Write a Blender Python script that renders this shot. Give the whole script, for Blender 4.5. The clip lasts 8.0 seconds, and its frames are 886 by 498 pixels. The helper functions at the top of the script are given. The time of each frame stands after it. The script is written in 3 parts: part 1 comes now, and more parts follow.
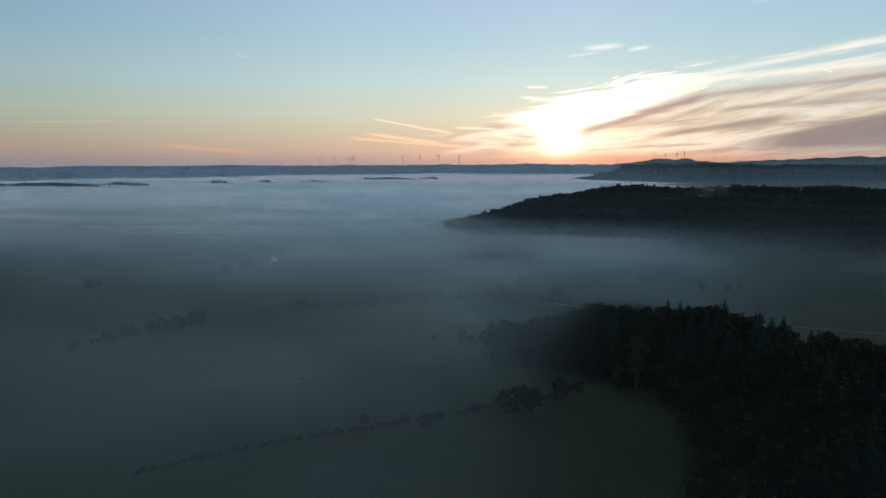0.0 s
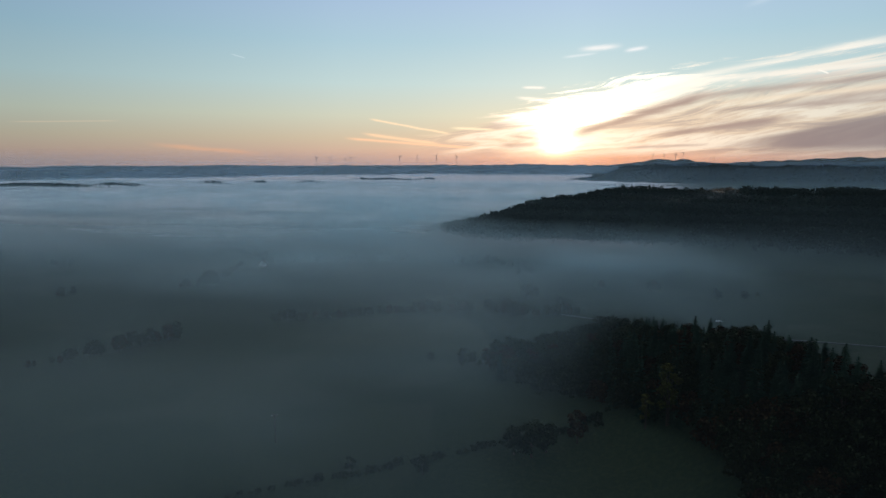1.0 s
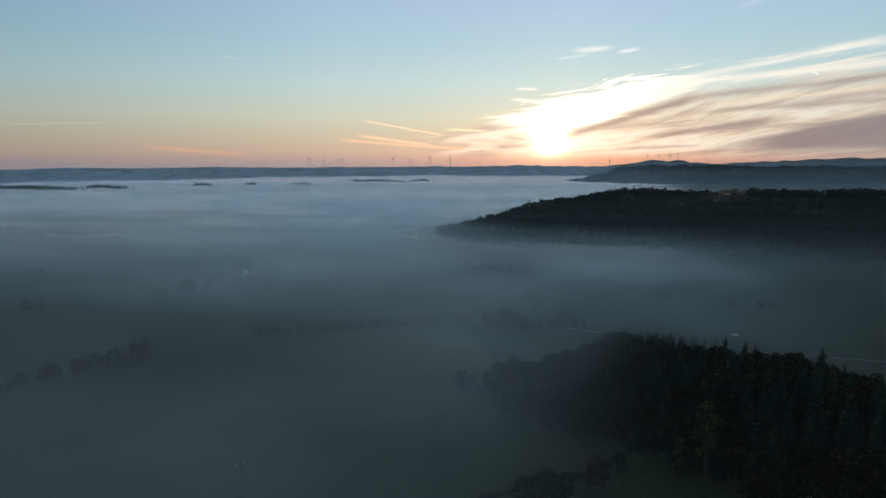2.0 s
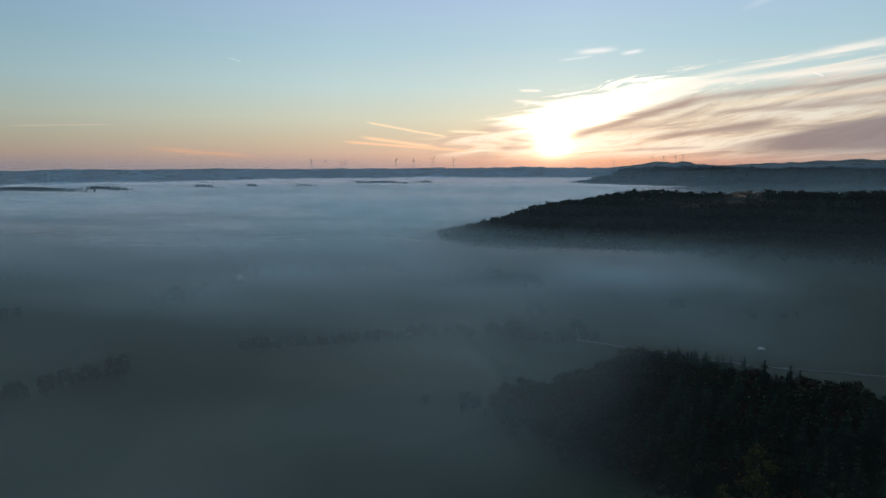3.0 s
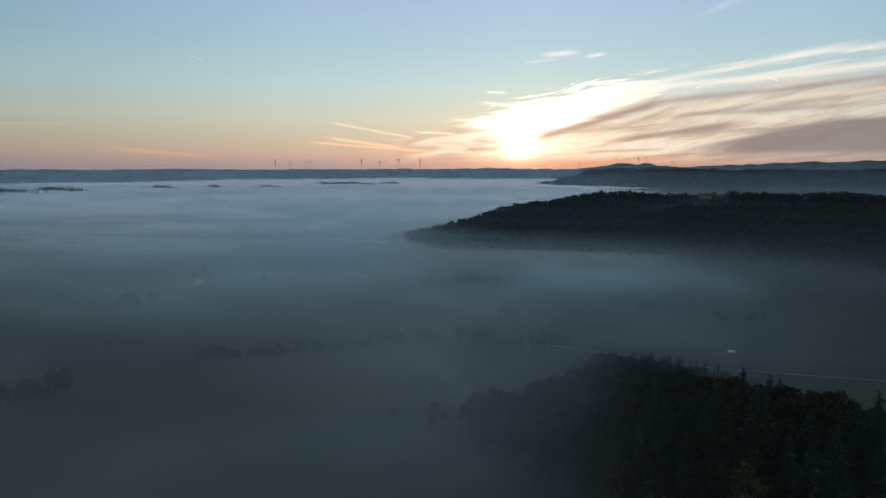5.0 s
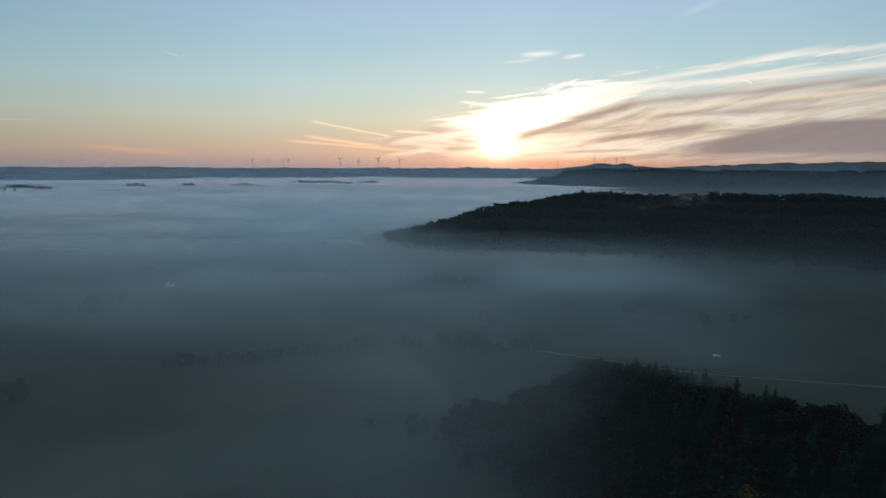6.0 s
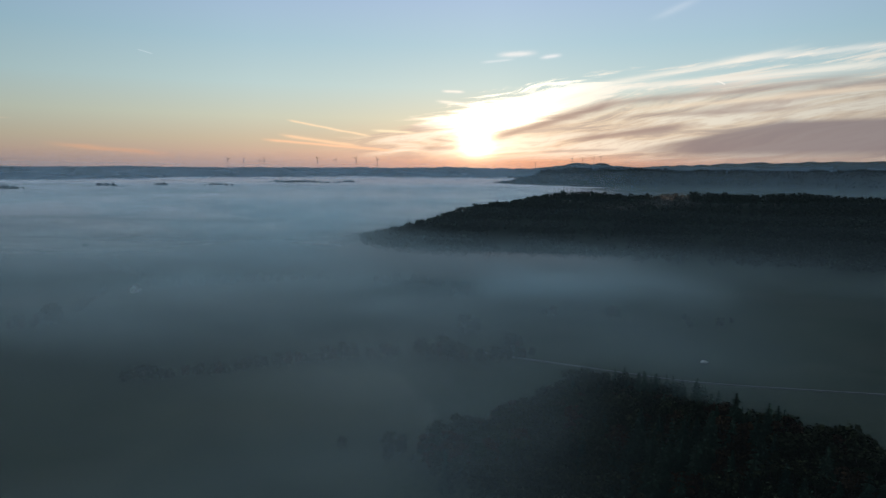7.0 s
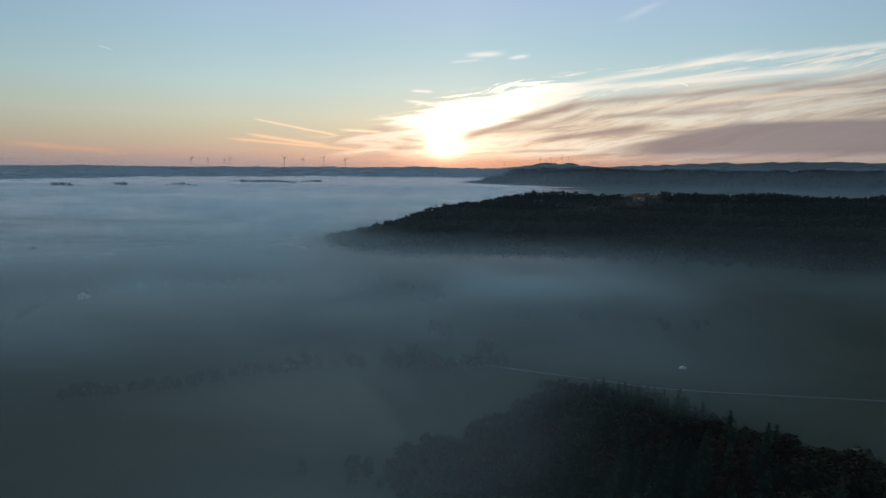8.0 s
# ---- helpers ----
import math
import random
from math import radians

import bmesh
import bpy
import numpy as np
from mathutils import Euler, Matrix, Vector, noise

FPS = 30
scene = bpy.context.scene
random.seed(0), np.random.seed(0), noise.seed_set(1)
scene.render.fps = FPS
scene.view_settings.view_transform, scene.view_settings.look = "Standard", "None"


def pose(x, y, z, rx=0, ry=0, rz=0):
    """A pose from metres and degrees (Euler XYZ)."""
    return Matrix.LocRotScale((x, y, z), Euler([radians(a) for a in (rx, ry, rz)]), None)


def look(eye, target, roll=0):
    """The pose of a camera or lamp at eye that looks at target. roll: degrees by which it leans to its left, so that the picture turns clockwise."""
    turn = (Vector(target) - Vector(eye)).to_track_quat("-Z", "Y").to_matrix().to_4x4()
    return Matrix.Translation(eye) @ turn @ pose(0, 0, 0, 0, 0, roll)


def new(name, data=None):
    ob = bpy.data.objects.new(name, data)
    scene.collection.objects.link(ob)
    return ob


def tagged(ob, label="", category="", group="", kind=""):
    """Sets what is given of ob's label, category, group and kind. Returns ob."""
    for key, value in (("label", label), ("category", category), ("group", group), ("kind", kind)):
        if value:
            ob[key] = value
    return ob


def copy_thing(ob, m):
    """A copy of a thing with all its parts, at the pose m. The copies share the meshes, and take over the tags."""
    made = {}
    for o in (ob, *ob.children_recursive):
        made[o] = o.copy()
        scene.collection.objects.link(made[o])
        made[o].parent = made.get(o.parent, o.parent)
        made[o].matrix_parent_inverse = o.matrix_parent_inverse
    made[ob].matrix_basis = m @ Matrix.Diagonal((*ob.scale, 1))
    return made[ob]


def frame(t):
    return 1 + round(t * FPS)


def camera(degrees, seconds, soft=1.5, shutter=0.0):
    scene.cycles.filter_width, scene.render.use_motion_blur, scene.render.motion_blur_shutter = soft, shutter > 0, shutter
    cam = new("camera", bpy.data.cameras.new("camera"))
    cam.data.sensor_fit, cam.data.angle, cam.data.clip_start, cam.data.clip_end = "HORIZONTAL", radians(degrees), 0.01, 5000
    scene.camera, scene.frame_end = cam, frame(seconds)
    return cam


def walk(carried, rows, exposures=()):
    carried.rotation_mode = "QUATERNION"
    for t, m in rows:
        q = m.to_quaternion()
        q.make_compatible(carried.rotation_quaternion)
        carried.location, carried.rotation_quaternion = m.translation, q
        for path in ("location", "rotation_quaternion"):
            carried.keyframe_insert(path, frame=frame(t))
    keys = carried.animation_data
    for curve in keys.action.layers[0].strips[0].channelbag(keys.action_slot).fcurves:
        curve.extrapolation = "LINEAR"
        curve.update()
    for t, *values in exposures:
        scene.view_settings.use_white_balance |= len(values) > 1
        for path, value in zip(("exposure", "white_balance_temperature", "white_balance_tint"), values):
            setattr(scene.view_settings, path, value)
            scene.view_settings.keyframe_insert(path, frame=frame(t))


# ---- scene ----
cam = camera(71.25, 8.0, soft=1.4)
PATH = [
    (0.0, pose(1.44, 0.04, 99.94, 82.226, 0.017, 10.158)),
    (0.5, pose(-1.29, 17.78, 99.70, 82.234, -0.018, 10.097)),
    (1.0, pose(-5.51, 34.40, 99.67, 82.258, -0.064, 9.897)),
    (1.5, pose(-9.06, 50.63, 99.97, 82.316, -0.006, 9.711)),
    (1.7, pose(-10.29, 57.26, 99.98, 82.342, 0.017, 9.439)),
    (2.8, pose(-15.24, 91.78, 99.23, 82.510, 0.091, 9.233)),
    (3.0, pose(-15.90, 95.15, 99.16, 82.533, 0.057, 9.606)),
    (3.2, pose(-16.53, 97.08, 99.16, 82.553, -0.006, 9.794)),
    (3.5, pose(-17.27, 98.85, 99.15, 82.579, -0.103, 10.336)),
    (3.8, pose(-17.55, 100.55, 99.04, 82.597, -0.138, 10.632)),
    (4.0, pose(-17.60, 101.55, 98.98, 82.608, -0.136, 10.655)),
    (4.1, pose(-17.60, 102.01, 98.97, 82.614, -0.124, 10.446)),
    (4.2, pose(-17.56, 102.41, 98.96, 82.620, -0.103, 9.974)),
    (4.3, pose(-17.52, 102.82, 98.96, 82.627, -0.079, 9.309)),
    (4.4, pose(-17.48, 103.26, 98.97, 82.632, -0.057, 8.785)),
    (4.5, pose(-17.47, 103.80, 98.97, 82.637, -0.043, 8.468)),
    (4.7, pose(-17.57, 105.15, 98.96, 82.640, -0.044, 7.627)),
    (5.8, pose(-19.28, 116.87, 99.01, 82.583, -0.342, 4.925)),
    (6.0, pose(-19.61, 119.61, 99.11, 82.568, -0.384, 4.621)),
    (6.5, pose(-20.37, 127.22, 99.53, 82.528, -0.448, 3.781)),
    (7.0, pose(-20.74, 135.97, 99.35, 82.535, -0.433, 2.624)),
    (7.5, pose(-20.80, 145.33, 99.04, 82.518, -0.497, 1.034)),
    (8.0, pose(-21.16, 154.44, 98.86, 82.531, -0.516, -0.220)),
]
walk(cam, PATH, exposures=[(0.0, 0.05), (1.5, 0.03), (3.5, 0.0), (6.0, -0.03), (8.0, -0.06)])
scene.cycles.transparent_max_bounces = 64


# ---------------------------------------------------------------- node helpers
def lin(r, g, b):
    """Linear colour from 8-bit display values."""
    def one(c):
        c = c / 255.0
        return c / 12.92 if c <= 0.04045 else ((c + 0.055) / 1.055) ** 2.4
    return (one(r), one(g), one(b), 1.0)


class Num:
    """A number socket with arithmetic, to write node formulas as text."""
    tree = None

    def __init__(self, s):
        self.s = s

    @staticmethod
    def op(kind, *args):
        n = Num.tree.nodes.new("ShaderNodeMath")
        n.operation = kind
        for k, a in enumerate(args):
            if isinstance(a, Num):
                Num.tree.links.new(a.s, n.inputs[k])
            else:
                n.inputs[k].default_value = float(a)
        return Num(n.outputs[0])

    def __add__(self, o): return Num.op("ADD", self, o)
    def __radd__(self, o): return Num.op("ADD", o, self)
    def __sub__(self, o): return Num.op("SUBTRACT", self, o)
    def __rsub__(self, o): return Num.op("SUBTRACT", o, self)
    def __mul__(self, o): return Num.op("MULTIPLY", self, o)
    def __rmul__(self, o): return Num.op("MULTIPLY", o, self)
    def __truediv__(self, o): return Num.op("DIVIDE", self, o)
    def clamp(self): return Num.op("MINIMUM", Num.op("MAXIMUM", self, 0.0), 1.0)


def gauss(x):
    """exp(-x*x)"""
    return Num.op("EXPONENT", x * x * -1.0)


def step(x, lo, hi):
    """Smooth rise from 0 at lo to 1 at hi."""
    n = Num.tree.nodes.new("ShaderNodeMapRange")
    n.interpolation_type = "SMOOTHSTEP"
    Num.tree.links.new(x.s, n.inputs["Value"])
    n.inputs["From Min"].default_value, n.inputs["From Max"].default_value = lo, hi
    return Num(n.outputs["Result"])


def noise_at(x, y, z=0.0, scale=1.0, detail=4.0, rough=0.5, distort=0.0):
    c = Num.tree.nodes.new("ShaderNodeCombineXYZ")
    for k, a in enumerate((x, y, z)):
        if isinstance(a, Num):
            Num.tree.links.new(a.s, c.inputs[k])
        else:
            c.inputs[k].default_value = a
    n = Num.tree.nodes.new("ShaderNodeTexNoise")
    n.inputs["Scale"].default_value, n.inputs["Detail"].default_value = scale, detail
    n.inputs["Roughness"].default_value, n.inputs["Distortion"].default_value = rough, distort
    Num.tree.links.new(c.outputs[0], n.inputs["Vector"])
    return Num(n.outputs["Fac"])


def curve(x, points):
    """Piecewise smooth function of x given as (x, y) pairs."""
    lo, hi = points[0][0], points[-1][0]
    vmin = min(v for _, v in points)
    span = max(v for _, v in points) - vmin
    r = Num.tree.nodes.new("ShaderNodeValToRGB")
    r.color_ramp.interpolation = "B_SPLINE"
    el = r.color_ramp.elements
    while len(el) < len(points):
        el.new(0.5)
    for e, (px, v) in zip(el, points):
        e.position = (px - lo) / (hi - lo)
        g = (v - vmin) / span
        e.color = (g, g, g, 1)
    f = (x - lo) / (hi - lo)
    Num.tree.links.new(f.s, r.inputs[0])
    return Num(r.outputs[0]) * span + vmin


def ramp(x, points):
    """Colour ramp over x in 0..1 from (position, linear colour) pairs."""
    r = Num.tree.nodes.new("ShaderNodeValToRGB")
    el = r.color_ramp.elements
    while len(el) < len(points):
        el.new(0.5)
    for e, (p, c) in zip(el, points):
        e.position, e.color = p, c
    Num.tree.links.new(x.s, r.inputs[0])
    return r.outputs[0]


def mix(fac, a, b, kind="MIX"):
    n = Num.tree.nodes.new("ShaderNodeMix")
    n.data_type, n.blend_type, n.clamp_factor = "RGBA", kind, True
    for sock, v in ((n.inputs[0], fac), (n.inputs[6], a), (n.inputs[7], b)):
        if isinstance(v, Num):
            Num.tree.links.new(v.s, sock)
        elif isinstance(v, (tuple, float, int)):
            sock.default_value = v
        else:
            Num.tree.links.new(v, sock)
    return n.outputs[2]


# ---------------------------------------------------------------- sky, sun
SUN_AZ, SUN_EL = 0.43, 2.05           # degrees from +y towards +x, and above the horizon


def build_world():
    world = bpy.data.worlds.new("dawn_sky")
    scene.world = world
    world.use_nodes = True
    tree = world.node_tree
    tree.nodes.clear()
    Num.tree = tree
    coord = tree.nodes.new("ShaderNodeTexCoord")
    sep = tree.nodes.new("ShaderNodeSeparateXYZ")
    tree.links.new(coord.outputs["Generated"], sep.inputs[0])
    dx, dy, dz = (Num(o) for o in sep.outputs)
    deg = 180.0 / math.pi
    az = Num.op("ARCTAN2", dx, dy) * deg
    el = Num.op("ARCSINE", dz) * deg

    # clear sky: bands of colour by height, brighter towards the sun
    h = el / 40.0
    clear = ramp(h, [(0.0, lin(180, 150, 138)), (0.025, lin(187, 160, 146)), (0.06, lin(190, 177, 156)),
                     (0.11, lin(190, 194, 178)), (0.18, lin(176, 198, 200)), (0.27, lin(158, 188, 203)),
                     (0.36, lin(153, 178, 206)), (0.65, lin(156, 172, 192)), (1.0, lin(164, 174, 182))])
    side = Num.op("ABSOLUTE", az - 2.0)
    clear = mix(1.0, clear, ramp(side / 60.0, [(0.0, (1.30, 1.27, 1.22, 1)), (0.35, (1.15, 1.14, 1.12, 1)),
                                              (0.75, (0.76, 0.82, 0.85, 1)), (1.0, (0.62, 0.68, 0.73, 1))]), "MULTIPLY")
    # warm band on the horizon under the sun
    warm = gauss((el - 0.3) / 1.8) * gauss((az - 4.0) / 12.0)
    clear = mix(warm * 0.85, clear, lin(250, 172, 128))

    # cloud bank that fans out from the sun to the upper right
    waver = noise_at(az * 0.05, el * 0.25, 21.0, 1.0, 2.0, 0.5)
    along, across = az * 0.97 + el * 0.2, el - az * 0.14 + (waver - 0.5) * 3.0
    fine = noise_at(along * 0.15, across * 1.5, 3.1, 1.0, 9.0, 0.68, 0.4)
    broad = noise_at(along * 0.07, across * 0.55, 8.4, 1.0, 4.0, 0.5, 0.3)
    top = curve(az, [(-26, 1.4), (-16, 2.2), (-9, 3.2), (-4, 4.8), (2, 6.9), (10, 8.0), (25, 9.6), (45, 10.2)])
    edge = top - el + (fine - 0.5) * 4.6 + (broad - 0.5) * 2.4
    body = step(edge, 0.0, 0.9) * step(az, -15.0, -5.0)
    # thinner towards the upper edge on the right, where blue shows between the wisps
    gap = step(fine, 0.44, 0.60)
    high = step(top - el, 4.6, 1.0) * step(az, 4.0, 12.0)
    body = body * (1.0 - high * (1.0 - gap))
    body = body * step(el, 0.3, 1.6)
    streak = noise_at(along * 0.09, across * 0.9, 15.0, 1.0, 7.0, 0.62, 0.6)
    lit = ramp(step(streak, 0.38, 0.60), [(0.0, lin(186, 172, 165)), (0.4, lin(234, 214, 190)), (1.0, lin(253, 243, 224))])
    thread = noise_at(along * 0.45, across * 4.0, 27.0, 1.0, 6.0, 0.65, 0.3)
    lit = mix(step(thread, 0.54, 0.38) * 0.4, lit, lin(206, 184, 170))
    lit = mix(1.0, lit, ramp(az / 60.0, [(0.0, (1, 1, 1, 1)), (0.15, (0.95, 0.94, 0.93, 1)), (0.4, (0.80, 0.81, 0.84, 1)), (0.7, (0.48, 0.49, 0.53, 1)), (1.0, (0.4, 0.42, 0.46, 1))]), "MULTIPLY")
    lit = mix(step(top - el, 3.6, 1.2) * step(az, 3.0, 12.0) * 0.75, lit, lin(250, 245, 234))
    sky = mix(body * 0.87, clear, lit)
    # long smooth grey bank low on the right
    low_top = 1.75 + (Num.op("MINIMUM", az, 26.0) - 14.0) * 0.185 + (fine - 0.5) * 0.5
    low = step(low_top - el, -0.25, 0.3) * step(az, 12.0, 20.0) * step(el, 0.6, 1.7)
    sky = mix(low * 0.92, sky, lin(136, 127, 131))

    def bar(a0, e0, a1, e1, wide, ends=1.2):
        """A soft streak between two directions, as a weight."""
        la = math.hypot(a1 - a0, e1 - e0)
        ux, uy = (a1 - a0) / la, (e1 - e0) / la
        s = (az - a0) * ux + (el - e0) * uy
        d = (el - e0) * ux - (az - a0) * uy
        return gauss((d + (fine - 0.5) * wide * 2.2) / wide) * step(s, -ends, ends) * step(s * -1.0 + la, -ends, ends)

    # grey cloud bodies, seen from their shaded side
    for a0, e0, a1, e1, wide, ends, amount in (
            (1.8, 2.7, 12.5, 5.8, 0.42, 1.4, 0.9), (9.5, 2.7, 18.5, 3.7, 0.30, 1.6, 0.85), (12.5, 5.75, 30.0, 6.95, 0.26, 2.0, 0.6), (13.0, 4.5, 27.0, 5.0, 0.20, 2.5, 0.5),
            (-4.4, 1.75, -1.2, 1.85, 0.22, 0.7, 0.7), (-3.6, 2.6, -1.4, 2.4, 0.13, 0.6, 0.6),
            (20.0, 4.9, 40.0, 7.6, 0.35, 3.0, 0.6),
            (6.5, 1.5, 12.5, 1.7, 0.13, 1.2, 0.6)):
        sky = mix(bar(a0, e0, a1, e1, wide, ends) * amount, sky, lin(158, 141, 138))
    # clear air between the upper streaks
    for a0, e0, a1, e1, wide, ends, amount in ((16.0, 7.75, 32.0, 8.9, 0.20, 2.5, 0.7),):
        sky = mix(bar(a0, e0, a1, e1, wide, ends) * amount, sky, clear)
    # bright wisps and old trails
    for a0, e0, a1, e1, wide, ends, amount, col in (
            (6.0, 6.5, 25.5, 9.3, 0.24, 2.5, 0.6, (252, 246, 234)), (22.0, 8.9, 40.0, 9.3, 0.22, 2.5, 0.5, (250, 245, 236)), (11.0, 6.9, 32.0, 7.9, 0.26, 3.0, 0.7, (250, 244, 232)),
            (15.0, 5.2, 32.0, 6.2, 0.22, 3.0, 0.55, (246, 226, 200)),
            (2.6, 9.95, 5.2, 10.05, 0.20, 0.9, 0.75, (250, 248, 246)), (6.2, 9.7, 7.6, 9.85, 0.14, 0.5, 0.8, (245, 246, 248)),
            (1.0, 9.35, 3.4, 9.55, 0.10, 0.6, 0.5, (232, 240, 244)),
            (-16.3, 4.05, -9.5, 2.85, 0.085, 0.5, 0.95, (255, 226, 190)), (-16.8, 2.75, -10.5, 1.95, 0.13, 0.8, 0.9, (255, 214, 176)),
            (-18.2, 2.35, -7.5, 1.55, 0.11, 0.9, 0.9, (255, 205, 168)), (-8.8, 3.3, -5.4, 3.2, 0.10, 0.7, 0.9, (255, 240, 205)),
            (-3.0, 5.95, 0.2, 5.65, 0.12, 0.6, 0.9, (255, 250, 235)), (-2.6, 6.85, -0.9, 6.8, 0.10, 0.4, 0.9, (255, 250, 240)),
            (20.65, 7.3, 21.3, 7.0, 0.05, 0.08, 0.9, (255, 250, 240)), (-28.2, 9.25, -27.2, 9.0, 0.035, 0.12, 0.4, (225, 238, 246)),
            (15.8, 12.6, 18.6, 13.6, 0.25, 1.2, 0.22, (232, 240, 248)), (-44.0, 3.2, -37.5, 3.5, 0.05, 0.9, 0.25, (232, 205, 176)),
            (-34.0, 1.6, -27.0, 1.0, 0.18, 1.8, 0.5, (226, 172, 138))):
        sky = mix(bar(a0, e0, a1, e1, wide, ends) * amount, sky, lin(*col))

    # the cloud lit through by the low sun, and the sun's own glare
    da, de = az - SUN_AZ, el - SUN_EL
    under = 2.75 + Num.op("MAXIMUM", az - 1.5, 0.0) * 0.27 + Num.op("MAXIMUM", az * -1.0 - 1.0, 0.0) * 0.12
    white = step(el - under + (fine - 0.5) * 1.6, 0.0, 0.9) * step(edge, 0.1, 0.9) * gauss((az - 2.2) / 6.3)
    sky = mix(white, sky, (1.05, 0.98, 0.80, 1), "ADD")
    u, v = (da * 0.75 + de * 0.66), (de * 0.75 - da * 0.66)
    blaze = gauss((u - 3.2) / 5.4) * gauss((v - 0.2) / 2.6)
    blaze = blaze * (0.45 + fine) * 0.85 * step(edge, -0.1, 0.9) * (1.0 - bar(2.2, 2.7, 12.5, 5.9, 0.34, 1.4) * 0.8)
    disc = gauss(da / 1.25) * gauss(de / 0.9)
    halo = gauss(da / 11.0) * gauss(de / 4.5)
    sky = mix(blaze * 0.45, sky, (1.3, 1.15, 0.80, 1), "ADD")
    sky = mix(disc * 1.0, sky, (2.6, 2.2, 1.2, 1), "ADD")
    sky = mix(halo * 0.5, sky, (0.16, 0.10, 0.05, 1), "ADD")
    # below the horizon: what the misty ground sends back
    sky = mix(step(el, -0.3, -3.0), sky, (0.10, 0.11, 0.13, 1))

    paint = tree.nodes.new("ShaderNodeBackground")
    tree.links.new(sky, paint.inputs[0])
    paint.inputs[1].default_value = 1.0
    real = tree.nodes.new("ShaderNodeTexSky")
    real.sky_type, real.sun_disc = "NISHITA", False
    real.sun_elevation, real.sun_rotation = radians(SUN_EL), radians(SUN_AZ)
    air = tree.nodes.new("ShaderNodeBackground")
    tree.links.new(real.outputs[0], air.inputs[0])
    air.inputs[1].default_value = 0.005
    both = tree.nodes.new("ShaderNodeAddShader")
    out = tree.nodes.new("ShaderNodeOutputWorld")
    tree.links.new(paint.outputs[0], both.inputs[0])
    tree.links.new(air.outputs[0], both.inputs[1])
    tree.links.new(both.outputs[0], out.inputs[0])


build_world()
sun = new("sun", bpy.data.lights.new("sun", "SUN"))
sun.data.energy, sun.data.angle, sun.data.color = 2.2, radians(2.0), (1.0, 0.72, 0.46)
sun.matrix_world = look((0, 0, 0), (-math.sin(radians(SUN_AZ)), -math.cos(radians(SUN_AZ)), -math.tan(radians(SUN_EL))))


# ---------------------------------------------------------------- materials
def material(name):
    m = bpy.data.materials.new(name)
    m.use_nodes = True
    m.node_tree.nodes.clear()
    Num.tree = m.node_tree
    return m


def position():
    g = Num.tree.nodes.new("ShaderNodeNewGeometry")
    s = Num.tree.nodes.new("ShaderNodeSeparateXYZ")
    Num.tree.links.new(g.outputs["Position"], s.inputs[0])
    return [Num(o) for o in s.outputs]


def finish(shader):
    out = Num.tree.nodes.new("ShaderNodeOutputMaterial")
    Num.tree.links.new(shader, out.inputs[0])


def principled(col, rough=0.8, metal=0.0, bump=None, strength=0.3, dist=0.1, spec=0.3):
    p = Num.tree.nodes.new("ShaderNodeBsdfPrincipled")
    if isinstance(col, tuple):
        p.inputs["Base Color"].default_value = col
    else:
        Num.tree.links.new(col, p.inputs["Base Color"])
    p.inputs["Roughness"].default_value, p.inputs["Metallic"].default_value = rough, metal
    p.inputs["Specular IOR Level"].default_value = spec
    if bump is not None:
        b = Num.tree.nodes.new("ShaderNodeBump")
        b.inputs["Strength"].default_value, b.inputs["Distance"].default_value = strength, dist
        Num.tree.links.new(bump.s, b.inputs["Height"])
        Num.tree.links.new(b.outputs[0], p.inputs["Normal"])
    return p.outputs[0]


def leaf_material(name, dark, light):
    m = material(name)
    x, y, z = position()
    info = Num.tree.nodes.new("ShaderNodeObjectInfo")
    geo = Num.tree.nodes.new("ShaderNodeNewGeometry")
    patch = noise_at(x, y, z, 0.12, 3.0)
    spot = Num(geo.outputs["Random Per Island"])
    f = (patch - 0.5) * 0.9 + spot * 0.28 + Num(info.outputs["Random"]) * 0.4
    col = mix(f.clamp(), dark, light)
    finish(principled(col, 0.9, spec=0.02))
    return m


def plain_material(name, col, rough=0.6, metal=0.0, vary=0.25, scale=2.0):
    m = material(name)
    x, y, z = position()
    n = noise_at(x, y, z, scale, 5.0, 0.6)
    c = mix(n, tuple(v * (1 - vary) for v in col[:3]) + (1,), tuple(min(1, v * (1 + vary)) for v in col[:3]) + (1,))
    finish(principled(c, rough, metal, n, 0.2, 0.02))
    return m


M_SPRUCE = leaf_material("spruce_needles", (0.010, 0.019, 0.014, 1), (0.027, 0.046, 0.028, 1))
M_LEAF = leaf_material("autumn_green_leaves", (0.013, 0.018, 0.010, 1), (0.031, 0.034, 0.016, 1))
M_RUSSET = leaf_material("russet_leaves", (0.018, 0.012, 0.007, 1), (0.046, 0.027, 0.013, 1))
M_YELLOW = leaf_material("yellow_leaves", (0.030, 0.034, 0.010, 1), (0.085, 0.078, 0.020, 1))
M_FAR = leaf_material("far_wood_leaves", (0.010, 0.016, 0.011, 1), (0.022, 0.026, 0.014, 1))
M_BARK = plain_material("bark", (0.045, 0.034, 0.025, 1), 0.9, scale=6.0)
M_STEEL = plain_material("painted_steel", (0.55, 0.56, 0.57, 1), 0.45, vary=0.1)
M_TURBINE = plain_material("grey_turbine_coating", (0.18, 0.19, 0.20, 1), 0.5, vary=0.1)
M_TIMBER = plain_material("weathered_timber", (0.06, 0.05, 0.04, 1), 0.85, scale=9.0)
M_RENDER = plain_material("white_house_render", (0.74, 0.73, 0.70, 1), 0.85, vary=0.12)
